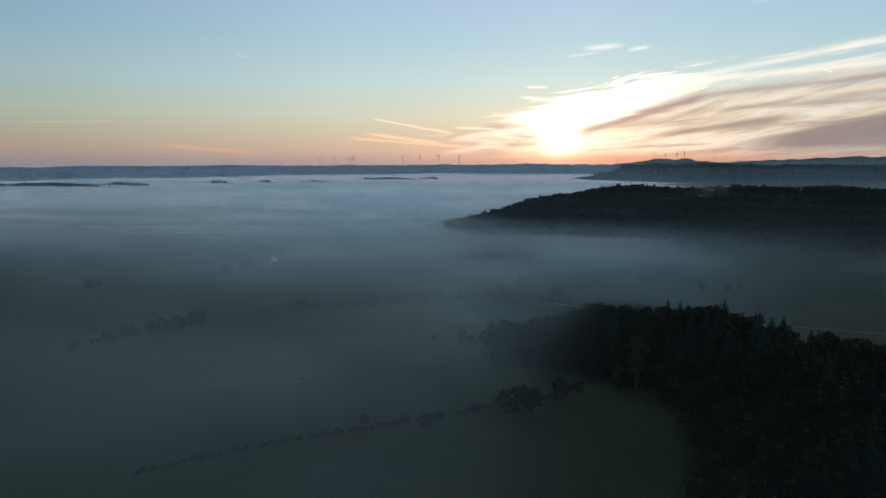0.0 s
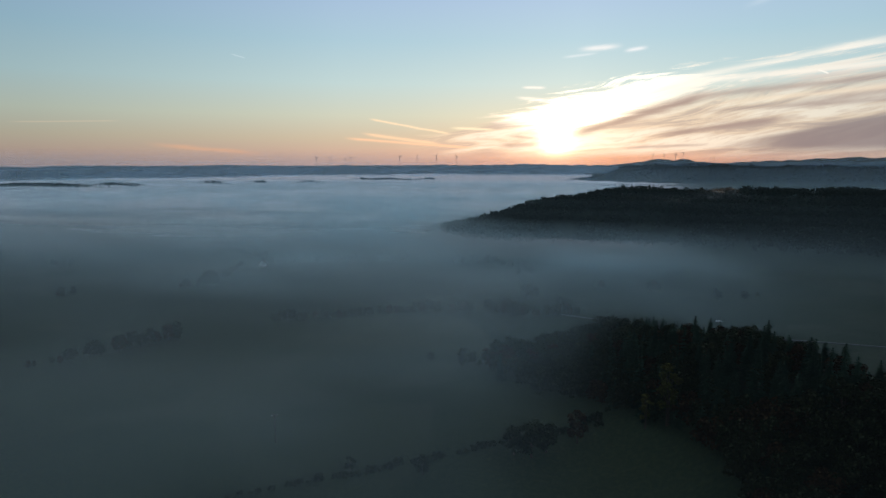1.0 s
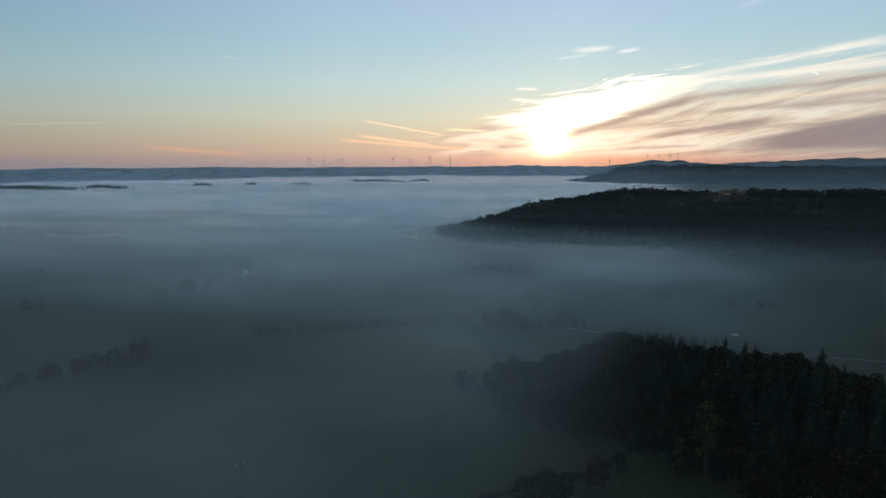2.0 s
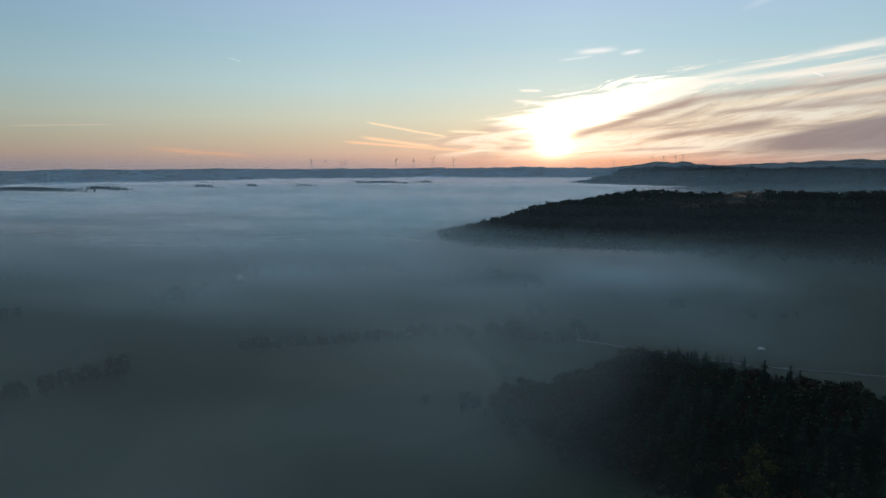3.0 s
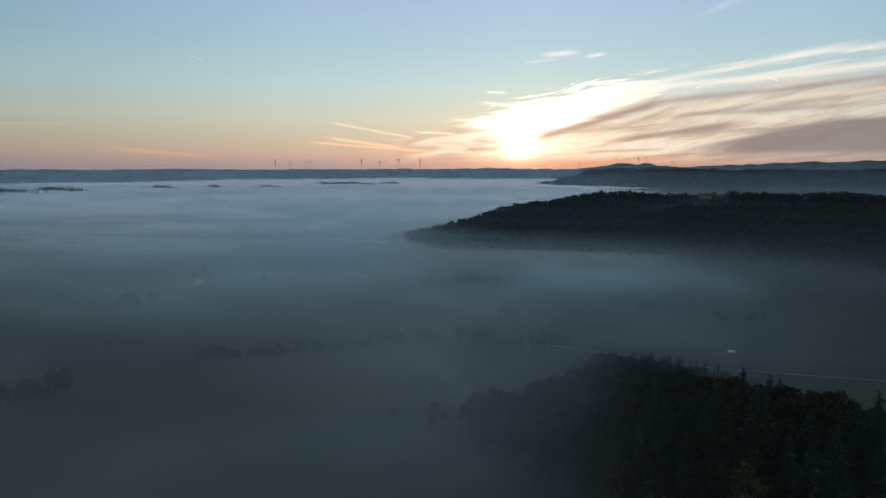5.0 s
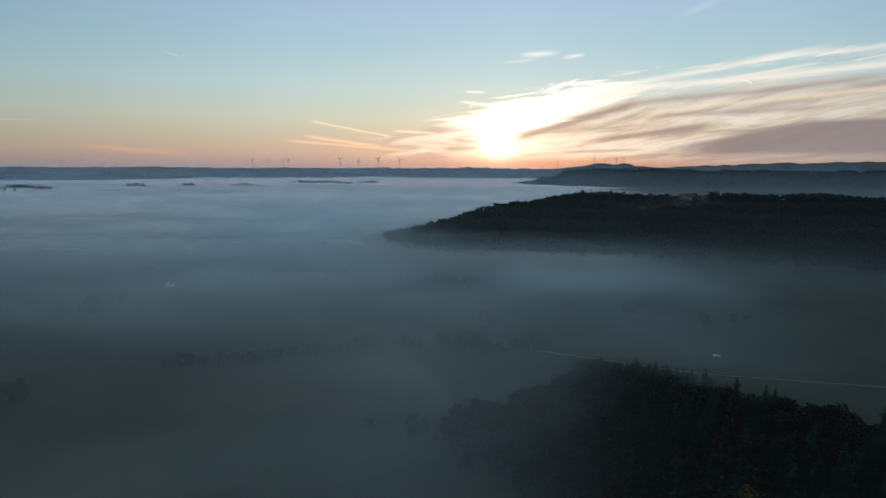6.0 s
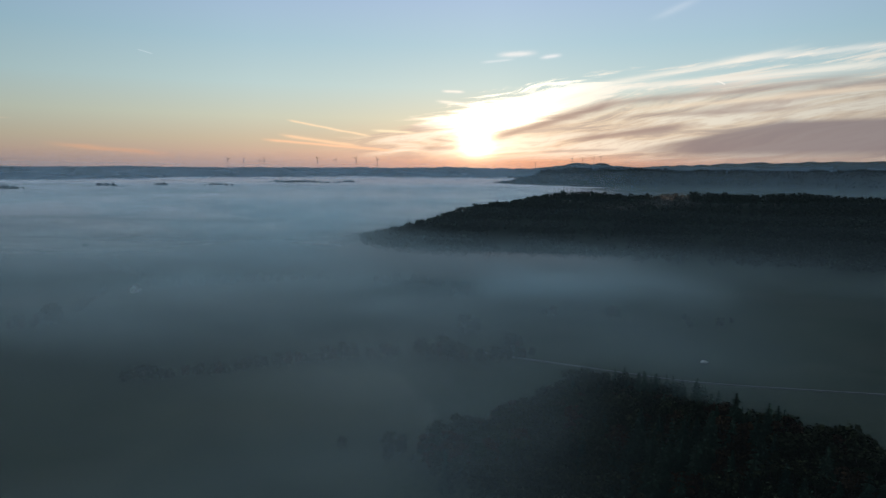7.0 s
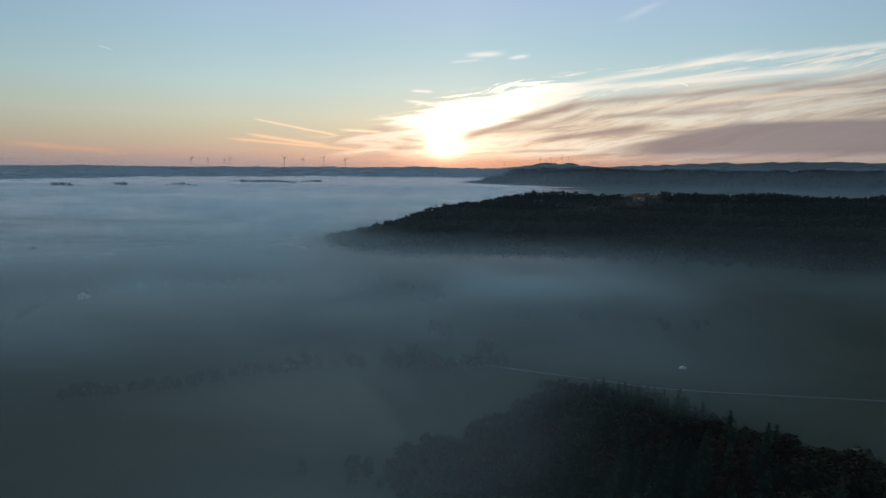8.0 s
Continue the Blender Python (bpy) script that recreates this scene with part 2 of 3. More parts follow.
M_TILE = plain_material("red_roof_tile", (0.16, 0.07, 0.05, 1), 0.8, scale=3.0)
M_GLASS = plain_material("dark_window_glass", (0.03, 0.035, 0.04, 1), 0.1, vary=0.1)
M_WHITE = plain_material("pale_car_paint", (0.42, 0.42, 0.42, 1), 0.3, vary=0.05)
M_RUBBER = plain_material("tyre_rubber", (0.02, 0.02, 0.02, 1), 0.8)


def ground_material():
    m = material("meadow_and_wood_floor")
    x, y, z = position()
    big = noise_at(x, y, 0.0, 0.006, 4.0, 0.5)
    mid = noise_at(x, y, 2.0, 0.05, 5.0, 0.6)
    small = noise_at(x, y, 5.0, 0.6, 4.0, 0.6)
    field = noise_at(x, y, 9.0, 0.012, 2.0, 0.4, 0.8)
    grass = mix((field * 0.3 + 0.1 + (big - 0.5) * 0.9).clamp(), (0.012, 0.022, 0.014, 1), (0.030, 0.040, 0.024, 1))
    grass = mix(step(field, 0.50, 0.62) * 0.3, grass, (0.036, 0.042, 0.030, 1))
    grass = mix(step(mid, 0.45, 0.75) * 0.5, grass, (0.022, 0.030, 0.016, 1))
    grass = mix(step(small, 0.4, 0.75) * 0.35, grass, (0.045, 0.055, 0.022, 1))
    # pale stubble field, closed by a bending hedge on its east side
    bend = x + 34.0 + (y - 394.0) * 0.5 - (y - 394.0) * (500.0 - y) * 0.0022
    stubble = step(bend, 3.0, -6.0) * step(x, -190.0, -110.0) * step(y, 355.0, 395.0) * step(y, 475.0, 440.0)
    grass = mix(stubble * 0.3, grass, mix(small, (0.070, 0.080, 0.054, 1), (0.098, 0.100, 0.070, 1)))
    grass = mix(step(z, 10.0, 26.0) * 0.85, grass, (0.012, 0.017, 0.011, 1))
    finish(principled(grass, 0.95, bump=mid + small * 0.3, strength=0.5, dist=0.6, spec=0.1))
    return m


def mist_material(name, amount, veil=0.0, tint=(0.86, 0.88, 0.90, 1), sheen=0.0):
    """A thin sheet of mist: part of the light goes straight on, the rest is scattered by droplets. The tint also holds
    the light's colour.
    """
    m = material(name)
    x, y, z = position()
    alpha = amount(x, y, z).clamp()
    links, nodes = Num.tree.links, Num.tree.nodes
    clearness = nodes.new("ShaderNodeBsdfTransparent")
    up = nodes.new("ShaderNodeBsdfDiffuse")
    up.inputs[0].default_value = tint
    down = nodes.new("ShaderNodeBsdfTranslucent")
    down.inputs[0].default_value = tint
    ahead = nodes.new("ShaderNodeBsdfGlossy")
    ahead.inputs[0].default_value = tint
    ahead.inputs["Roughness"].default_value = 0.75
    drop = nodes.new("ShaderNodeMixShader")
    drop.inputs[0].default_value = veil
    links.new(up.outputs[0], drop.inputs[1])
    links.new(down.outputs[0], drop.inputs[2])
    all_ways = nodes.new("ShaderNodeMixShader")
    all_ways.inputs[0].default_value = sheen
    links.new(drop.outputs[0], all_ways.inputs[1])
    links.new(ahead.outputs[0], all_ways.inputs[2])
    both = nodes.new("ShaderNodeMixShader")
    links.new(alpha.s, both.inputs[0])
    links.new(clearness.outputs[0], both.inputs[1])
    links.new(all_ways.outputs[0], both.inputs[2])
    finish(both.outputs[0])
    return m


# ---------------------------------------------------------------- mesh helpers
def mesh_object(name, verts, faces, mats, parent=None, face_mat=None, smooth=False):
    me = bpy.data.meshes.new(name)
    me.from_pydata([tuple(v) for v in verts], [], [tuple(f) for f in faces])
    for m in (mats if isinstance(mats, (list, tuple)) else [mats]):
        me.materials.append(m)
    if face_mat is not None:
        me.polygons.foreach_set("material_index", np.asarray(face_mat, dtype=np.int32))
    if smooth:
        me.polygons.foreach_set("use_smooth", np.ones(len(me.polygons), dtype=bool))
    me.update()
    ob = new(name, me)
    if parent is not None:
        ob.parent = parent
    return ob


def part(name, bm, mat, parent, label=""):
    me = bpy.data.meshes.new(name)
    bm.to_mesh(me)
    bm.free()
    me.materials.append(mat)
    ob = new(name, me)
    ob.parent = parent
    return tagged(ob, label)


class Soup:
    """Vertices and faces gathered piece by piece."""
    def __init__(self):
        self.v, self.f = [], []

    def add(self, verts, faces):
        o = len(self.v)
        self.v += [tuple(p) for p in verts]
        self.f += [tuple(o + i for i in f) for f in faces]

    def tube(self, a, b, ra, rb, n=6):
        a, b = Vector(a), Vector(b)
        q = (b - a).to_track_quat("Z", "Y")
        ring = [q @ Vector((math.cos(2 * math.pi * k / n), math.sin(2 * math.pi * k / n), 0)) for k in range(n)]
        self.add([a + r * ra for r in ring] + [b + r * rb for r in ring],
                 [(k, (k + 1) % n, n + (k + 1) % n, n + k) for k in range(n)] + [tuple(range(n, 2 * n))])

    def box(self, lo, hi):
        x0, y0, z0 = lo
        x1, y1, z1 = hi
        self.add([(x0, y0, z0), (x1, y0, z0), (x1, y1, z0), (x0, y1, z0), (x0, y0, z1), (x1, y0, z1), (x1, y1, z1), (x0, y1, z1)],
                 [(0, 3, 2, 1), (4, 5, 6, 7), (0, 1, 5, 4), (1, 2, 6, 5), (2, 3, 7, 6), (3, 0, 4, 7)])


# ---------------------------------------------------------------- land
def smooth01(t):
    t = np.clip(t, 0, 1)
    return t * t * (3 - 2 * t)


def ridge(x, y, crest, front, back):
    """Height of a ridge with the given crest points (x, y, z): it falls to nothing at front (to the crest's right) or back."""
    best = np.zeros_like(x)
    for (ax, ay, az), (bx, by, bz) in zip(crest[:-1], crest[1:]):
        dx, dy = bx - ax, by - ay
        ln = math.hypot(dx, dy)
        s = np.clip(((x - ax) * dx + (y - ay) * dy) / ln ** 2, 0, 1)
        px, py = ax + s * dx, ay + s * dy
        d = np.hypot(x - px, y - py)
        sgn = (x - px) * dy - (y - py) * dx
        w = np.where(sgn > 0, front, back)
        best = np.maximum(best, (az + s * (bz - az)) * (1 - smooth01(d / w)))
    return best


SPUR = [(330, -40, 46), (200, 90, 42), (110, 190, 34), (80, 226, 30), (70, 272, 28), (58, 318, 20), (46, 352, 11), (40, 392, 7), (38, 412, 3)]
NOSE = [(56, 322, 14), (20, 348, 8), (-28, 338, 5)]
HILL = [(-150, 905, 4), (-95, 880, 22), (-50, 865, 38), (0, 850, 58), (86, 858, 70), (219, 835, 71), (420, 800, 71), (800, 770, 70), (1300, 740, 72), (2200, 700, 72)]
RANGE = [(190, 3410, 26), (300, 3385, 54), (470, 3340, 76), (690, 3300, 88), (990, 3230, 85), (1330, 3130, 88), (2000, 2880, 95), (3600, 2300, 98)]
BACK_RANGE = [(300, 3900, 30), (420, 3880, 84), (560, 3850, 96), (780, 3810, 100), (960, 3760, 92), (1300, 3680, 84)]
FAR_LEFT = [(-4200, 2000, 92), (-3283, 3221, 84), (-2957, 3522, 93), (-2560, 3820, 92), (-2120, 4081, 95), (-1731, 4261, 94), (-1100, 4440, 98), (-538, 4500, 100), (-189, 4540, 104), (300, 4540, 100), (900, 4450, 98)]
FAR_RIGHT = [(420, 4600, 100), (640, 4590, 128), (700, 4580, 140), (860, 4560, 142), (960, 4530, 122), (1180, 4480, 118), (1500, 4380, 132), (1960, 4190, 152), (2600, 3900, 160), (3600, 3000, 140)]
NEAR_LEFT = [(-3850, 2030, 48), (-3250, 2750, 66), (-2890, 3100, 84), (-2600, 3350, 70), (-2410, 3480, 60), (-2000, 3750, 78), (-1820, 3900, 72), (-1340, 4170, 56), (-960, 4300, 66), (-535, 4420, 48)]


def hum(x, y, size, seed):
    """Gentle rolling, a sum of sines."""
    r = np.random.RandomState(seed)
    out = np.zeros_like(x, dtype=float)
    for k in range(6):
        a, p, f = r.uniform(0, math.pi), r.uniform(0, 6.28), r.uniform(0.6, 1.9) * 2 * math.pi / size
        out += np.sin((x * math.cos(a) + y * math.sin(a)) * f + p)
    return out / 6


def land(x, y):
    x, y = np.asarray(x, float), np.asarray(y, float)
    z = -8.0 * smooth01((y - 230) / 150) + hum(x, y, 260, 5) * 1.6
    z = np.maximum(z, z + ridge(x, y, SPUR, 52, 70) + 0.0)
    z = z + ridge(x, y, NOSE, 40, 30) * (1 - np.clip(ridge(x, y, SPUR, 52, 70) / 14.0, 0, 1)) * 0.8
    z = z + ridge(x, y, HILL, 150, 190) + ridge(x, y, HILL, 150, 190) / 66.0 * hum(x, y, 170, 9) * 2.5
    for crest, front, back, bump in ((RANGE, 200, 260, 6), (BACK_RANGE, 180, 240, 6), (FAR_LEFT, 330, 400, 5), (FAR_RIGHT, 300, 300, 6), (NEAR_LEFT, 200, 260, 8)):
        r = ridge(x, y, crest, front, back)
        z = np.maximum(z, -8.0 + r * (1 + hum(x, y, 420, 21) * bump / 90.0 + hum(x, y, 130, 22) * 0.07) + 8.0 * (r > 0) * np.minimum(r / 20, 1))
    return z


def grid(name, xs, ys, height, mat, smooth=True):
    gx, gy = np.meshgrid(xs, ys)
    gz = height(gx, gy)
    v = np.stack([gx, gy, gz], -1).reshape(-1, 3)
    nx, ny = len(xs), len(ys)
    i = (np.arange(ny - 1)[:, None] * nx + np.arange(nx - 1)[None, :]).ravel()
    f = np.stack([i, i + 1, i + nx + 1, i + nx], -1)
    return mesh_object(name, v.tolist(), f.tolist(), mat, smooth=smooth)


def spaced(a, near, b, first, growth):
    """Coordinates from a centre outwards that grow wider apart."""
    out, d, p = [0.0], first, 0.0
    while p < b:
        if p > near:
            d *= growth
        p += d
        out.append(min(p, b))
    out = np.array(out)
    return np.unique(np.concatenate([a - out, a + out]))


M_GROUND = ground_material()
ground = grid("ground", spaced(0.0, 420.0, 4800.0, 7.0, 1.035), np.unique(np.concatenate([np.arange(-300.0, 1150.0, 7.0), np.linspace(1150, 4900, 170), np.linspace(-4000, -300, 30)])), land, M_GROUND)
tagged(ground, "dark green misty valley of meadows and wooded hills", "ground", kind="structure")


# ---------------------------------------------------------------- mist
def density_attribute():
    n = Num.tree.nodes.new("ShaderNodeAttribute")
    n.attribute_name = "mist_share"
    return Num(n.outputs["Fac"])


def near_mist(x, y, z):
    n = noise_at(x * 0.55, y, z * 2.0, 0.013, 5.0, 0.55, 0.6)
    w = noise_at(x * 0.4, y, z * 0.6 + 40.0, 0.0042, 3.0, 0.5, 0.4)
    patch = step(n * 0.65 + w * 0.55, 0.44, 0.76)
    return (patch * 1.2 + 0.42) * density_attribute()


def sea_mist(x, y, z):
    n = noise_at(x * 0.4, y, 0.0, 0.004, 6.0, 0.55, 0.5)
    return step(y + (n - 0.5) * 1100.0, 520.0, 1400.0) * step(x / y + (n - 0.5) * 0.1, 0.24, 0.10) * density_attribute()


def high_haze(x, y, z):
    n = noise_at(x, y, z * 3.0, 0.006, 4.0, 0.5)
    return (0.5 + n) * density_attribute()


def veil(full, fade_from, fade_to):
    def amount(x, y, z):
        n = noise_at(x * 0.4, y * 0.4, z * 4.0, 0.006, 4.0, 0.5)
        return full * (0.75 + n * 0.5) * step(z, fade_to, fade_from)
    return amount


def mist_total(x, y):
    """Share of the light that the whole depth of mist holds back, over the plan."""
    t = np.interp(y + 0.12 * np.abs(x), [60, 150, 250, 350, 450, 600, 800, 1050, 1450, 2500],
                  [0.045, 0.075, 0.090, 0.064, 0.188, 0.57, 0.84, 0.85, 0.74, 0.62])
    side = smooth01((x - 0.10 * y + 20) / 180.0)
    west = smooth01((-x - 200) / 300.0) * smooth01((1100 - y) / 300.0)
    return t * (1 - 0.79 * side) * (1 - 0.48 * west) * (1 - 0.92 * over_meadow(x, y)) * (1 - 0.75 * hill_foot(x, y))


def canopy(x, y):
    """Height of the ground, or of the tree tops where the near spur is wooded."""
    return land(x, y) + 15.0 * np.clip(ridge(x, y, SPUR, 52, 70) / 9.0, 0, 1)


def over_meadow(x, y):
    """Where the air is clear, over the meadow under the near wood."""
    return smooth01((x + 50) / 70.0) * smooth01((335 - y) / 70.0)


def hill_foot(x, y):
    """The mist thins where the wooded hill begins to rise."""
    return smooth01(ridge(x, y, HILL, 300, 230) / 60.0)


def bank_density(x, y):
    """Share of light lost in each 40 m of level flight through the lower mist."""
    t = np.interp(y + 0.12 * np.abs(x), [150, 260, 340, 420, 520, 700, 1000], [0.005, 0.010, 0.011, 0.023, 0.048, 0.066, 0.08])
    side = smooth01((x - 0.12 * y) / 200.0)
    west = smooth01((-x - 220) / 300.0)
    return t * (1 - 0.5 * side) * (1 - 0.4 * west) * (1 - 0.9 * over_meadow(x, y)) * (1 - 0.75 * hill_foot(x, y)) + 0.040 * drift(x, y)


def drift(x, y):
    """A thicker drift of mist that creeps round the foot of the near wood."""
    return np.exp(-((x + 40) / 62.0) ** 2 - ((y - 325) / 62.0) ** 2)


def mist_sheet(name, xs, ys, level, sway, seed, share, mat, fade=9.0):
    def height(gx, gy):
        return level + hum(gx, gy, 330, 60 + seed) * sway + hum(gx, gy, 90, 80 + seed) * sway * 0.35
    ob = grid(name, xs, ys, height, mat)
    gx, gy = np.meshgrid(xs, ys)
    clear_of_ground = smooth01((height(gx, gy) - canopy(gx, gy)) / fade)
    a = (share(gx, gy) * clear_of_ground).astype(np.float32).ravel()
    ob.data.attributes.new("mist_share", "FLOAT", "POINT").data.foreach_set("value", a)
    return ob


# valley mist and haze tints carry the cool teal light; droplets are white
M_NEAR_MIST = mist_material("valley_mist", near_mist, 0.3, (0.67, 0.87, 0.94, 1), 0.12)
# the dawn's pink glow on the far fog is put into its tint
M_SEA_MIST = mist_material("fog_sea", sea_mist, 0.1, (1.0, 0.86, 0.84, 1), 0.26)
M_HAZE = mist_material("high_haze", high_haze, 0.3, (0.66, 0.87, 0.95, 1))
LEVELS = np.linspace(3.0, 33.0, 10)
WEIGHT = np.exp(-LEVELS / 40.0)
WEIGHT /= WEIGHT.sum()
MIST_X = np.unique(np.concatenate([np.linspace(-2600, -500, 40), np.linspace(-500, 500, 84), np.linspace(500, 2200, 30)]))
MIST_Y = np.unique(np.concatenate([np.linspace(20, 700, 57), np.linspace(700, 1200, 26), np.linspace(1200, 3000, 30)]))
for k, level in enumerate(LEVELS):
    sheet = mist_sheet("mist_sheet", MIST_X, MIST_Y, float(level), 2.0, k,
                       lambda gx, gy, w=WEIGHT[k]: 1 - (1 - mist_total(gx, gy)) ** w, M_NEAR_MIST)
    tagged(sheet, "thin grey morning mist lying over the valley", "mist", "valley mist", "stuff")
# the topmost sheet also spans the near wood, added to lift its dark tones
for k, level in enumerate((35.0, 45.0, 56.0, 67.0, 80.0)):
    sheet = mist_sheet("haze_sheet", np.linspace(-2600, 2400, 60), np.linspace(-60, 3200, 70), level, 2.0, 30 + k,
                       lambda gx, gy, top=level > 75: 0.018 * smooth01((gy - 330) / 300.0) + (0.009 if top else 0.0), M_HAZE, 12.0)
    tagged(sheet, "faint grey haze above the valley mist, partly added to lift dark tones", "haze", "valley mist", "stuff")
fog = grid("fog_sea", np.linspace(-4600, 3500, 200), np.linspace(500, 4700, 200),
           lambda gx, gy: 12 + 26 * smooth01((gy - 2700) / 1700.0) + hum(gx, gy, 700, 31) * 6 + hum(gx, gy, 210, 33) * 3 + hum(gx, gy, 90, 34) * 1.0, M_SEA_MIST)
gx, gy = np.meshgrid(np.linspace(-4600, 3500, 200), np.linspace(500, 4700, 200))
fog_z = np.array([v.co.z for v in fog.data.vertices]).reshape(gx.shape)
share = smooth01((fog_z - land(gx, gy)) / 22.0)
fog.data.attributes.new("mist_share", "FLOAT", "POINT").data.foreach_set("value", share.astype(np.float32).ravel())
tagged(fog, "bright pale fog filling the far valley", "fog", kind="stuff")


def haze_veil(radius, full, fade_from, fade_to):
    """Added upright, curved sheet of distant haze; the tint paints in its blue light."""
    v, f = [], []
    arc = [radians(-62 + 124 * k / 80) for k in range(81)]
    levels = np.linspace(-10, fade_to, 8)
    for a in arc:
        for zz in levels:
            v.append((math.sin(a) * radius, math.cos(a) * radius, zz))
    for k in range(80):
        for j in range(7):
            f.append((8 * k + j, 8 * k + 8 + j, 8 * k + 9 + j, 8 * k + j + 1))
    ob = mesh_object("haze_veil", v, f, mist_material("tinted_haze_sheet", veil(full, fade_from, fade_to), 0.08, (0.54, 0.78, 1.0, 1)), smooth=True)
    return tagged(ob, "upright bluish sheet added as haze before the far ridges", "haze", "distant haze", "stuff")


def mist_bank(radius, density, level, high):
    """An upright, curved slice through the lower mist, thinning upwards and towards the ground."""
    arc = np.radians(np.linspace(-58, 46, 105))
    levels = np.linspace(-8.0, high, 16)
    ga, gz = np.meshgrid(arc, levels, indexing="ij")
    gx, gy = np.sin(ga) * radius, np.cos(ga) * radius - 150.0
    gz = gz + hum(gx, gy, 150, int(radius)) * 2.0
    n = len(levels)
    f = [(n * k + j, n * k + n + j, n * k + n + 1 + j, n * k + j + 1) for k in range(len(arc) - 1) for j in range(n - 1)]
    ob = mesh_object("mist_bank", np.stack([gx, gy, gz], -1).reshape(-1, 3).tolist(), f, M_BANK, smooth=True)
    top = level + hum(gx, gy, 210, 7 + int(radius)) * 9.0 + 14.0 * drift(gx, gy)
    a = density(gx, gy) * smooth01((gz - canopy(gx, gy) - 0.5) / 14.0) * (1 - smooth01((gz - top) / 26.0))
    ob.data.attributes.new("mist_share", "FLOAT", "POINT").data.foreach_set("value", a.astype(np.float32).ravel())
    return tagged(ob, "upright slice of grey valley mist, some added to brighten the view", "mist", "mist banks", "stuff")


# cool light is put into the banks' tint as well
M_BANK = mist_material("mist_bank", near_mist, 0.10, (0.70, 0.87, 0.94, 1))
for k in range(19):
    mist_bank(390.0 + 40.0 * k, bank_density, 16.0, 52.0)
for k in range(6):
    # thin higher sheets added to brighten the valley from the first camera positions
    mist_bank(325.0 + 27.0 * k, lambda x, y: 0.014 * smooth01((20 - x) / 60.0) * smooth01((x + 330) / 140.0), 40.0, 80.0)


def mist_wisp(cx, cy, cz, wide, tall):
    """A torn scrap of mist rising from the wooded hill."""
    def amount(x, y, z):
        n = noise_at(x * 0.5, y, z, 0.09, 5.0, 0.6, 0.8)
        return gauss((x - cx) / wide) * gauss((z - cz) / tall) * step(n, 0.38, 0.66) * 0.16
    v = [(cx + wide * 2.2 * i / 12, cy + 5 * math.sin(i * 0.7), cz + tall * 2.2 * j / 5) for i in range(-12, 13) for j in range(-5, 6)]
    f = [(11 * i + j, 11 * i + 11 + j, 11 * i + 12 + j, 11 * i + j + 1) for i in range(24) for j in range(10)]
    ob = mesh_object("mist_wisp", v, f, mist_material("torn_mist", amount, 0.5, (0.92, 0.86, 0.84, 1)), smooth=True)
    return tagged(ob, "torn scrap of pale mist above the hill wood", "mist", "hill wisps", "stuff")


mist_wisp(192.0, 800.0, 68.0, 20.0, 6.0)
mist_wisp(160.0, 806.0, 60.0, 40.0, 4.0)
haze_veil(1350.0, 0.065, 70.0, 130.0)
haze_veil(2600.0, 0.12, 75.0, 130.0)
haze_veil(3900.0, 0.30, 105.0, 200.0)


# ---------------------------------------------------------------- trees
def conifer_parts(h, r, rng, whorls=19, fans=9):
    trunk = Soup()
    trunk.tube((0, 0, -1.5), (0, 0, h * 0.96), 0.018 * h, 0.02, 6)
    crown = Soup()
    for k in range(whorls):
        s = 0.12 + 0.86 * (k / (whorls - 1)) ** 0.92
        z = s * h
        reach = r * (1.03 - s) ** 0.68 * rng.uniform(0.8, 1.15) + 0.12
        turn = rng.uniform(0, 6.28)
        for j in range(fans):
            a = turn + 2 * math.pi * j / fans + rng.uniform(-0.25, 0.25)
            q = reach * rng.uniform(0.65, 1.2)
            ca, sa = math.cos(a), math.sin(a)
            w = q * rng.uniform(0.3, 0.46)
            drop = q * rng.uniform(0.2, 0.5)
            mid = 0.55 * q
            crown.add([(0, 0, z + 0.02 * h), (ca * mid - sa * w, sa * mid + ca * w, z - drop * 0.75),
                       (ca * q, sa * q, z - drop * 0.8), (ca * mid + sa * w, sa * mid - ca * w, z - drop * 0.75),
                       (ca * mid * 0.9, sa * mid * 0.9, z - drop * 0.2)],
                      [(0, 1, 4), (1, 2, 4), (2, 3, 4), (3, 0, 4)])
    crown.tube((0, 0, h * 0.93), (0, 0, h), 0.16, 0.02, 4)
    return trunk, crown


def leaf_quad(soup, p, n, size, rng):
    n = n.normalized()
    t = n.cross(Vector((rng.uniform(-1, 1), rng.uniform(-1, 1), rng.uniform(-1, 1)))).normalized()
    b = n.cross(t)
    a, c = size * rng.uniform(0.6, 1.2), size * rng.uniform(0.4, 0.9)
    soup.add([p - t * a, p - b * c + n * 0.15 * size, p + t * a * 0.9, p + b * c - n * 0.1 * size], [(0, 1, 2, 3)])


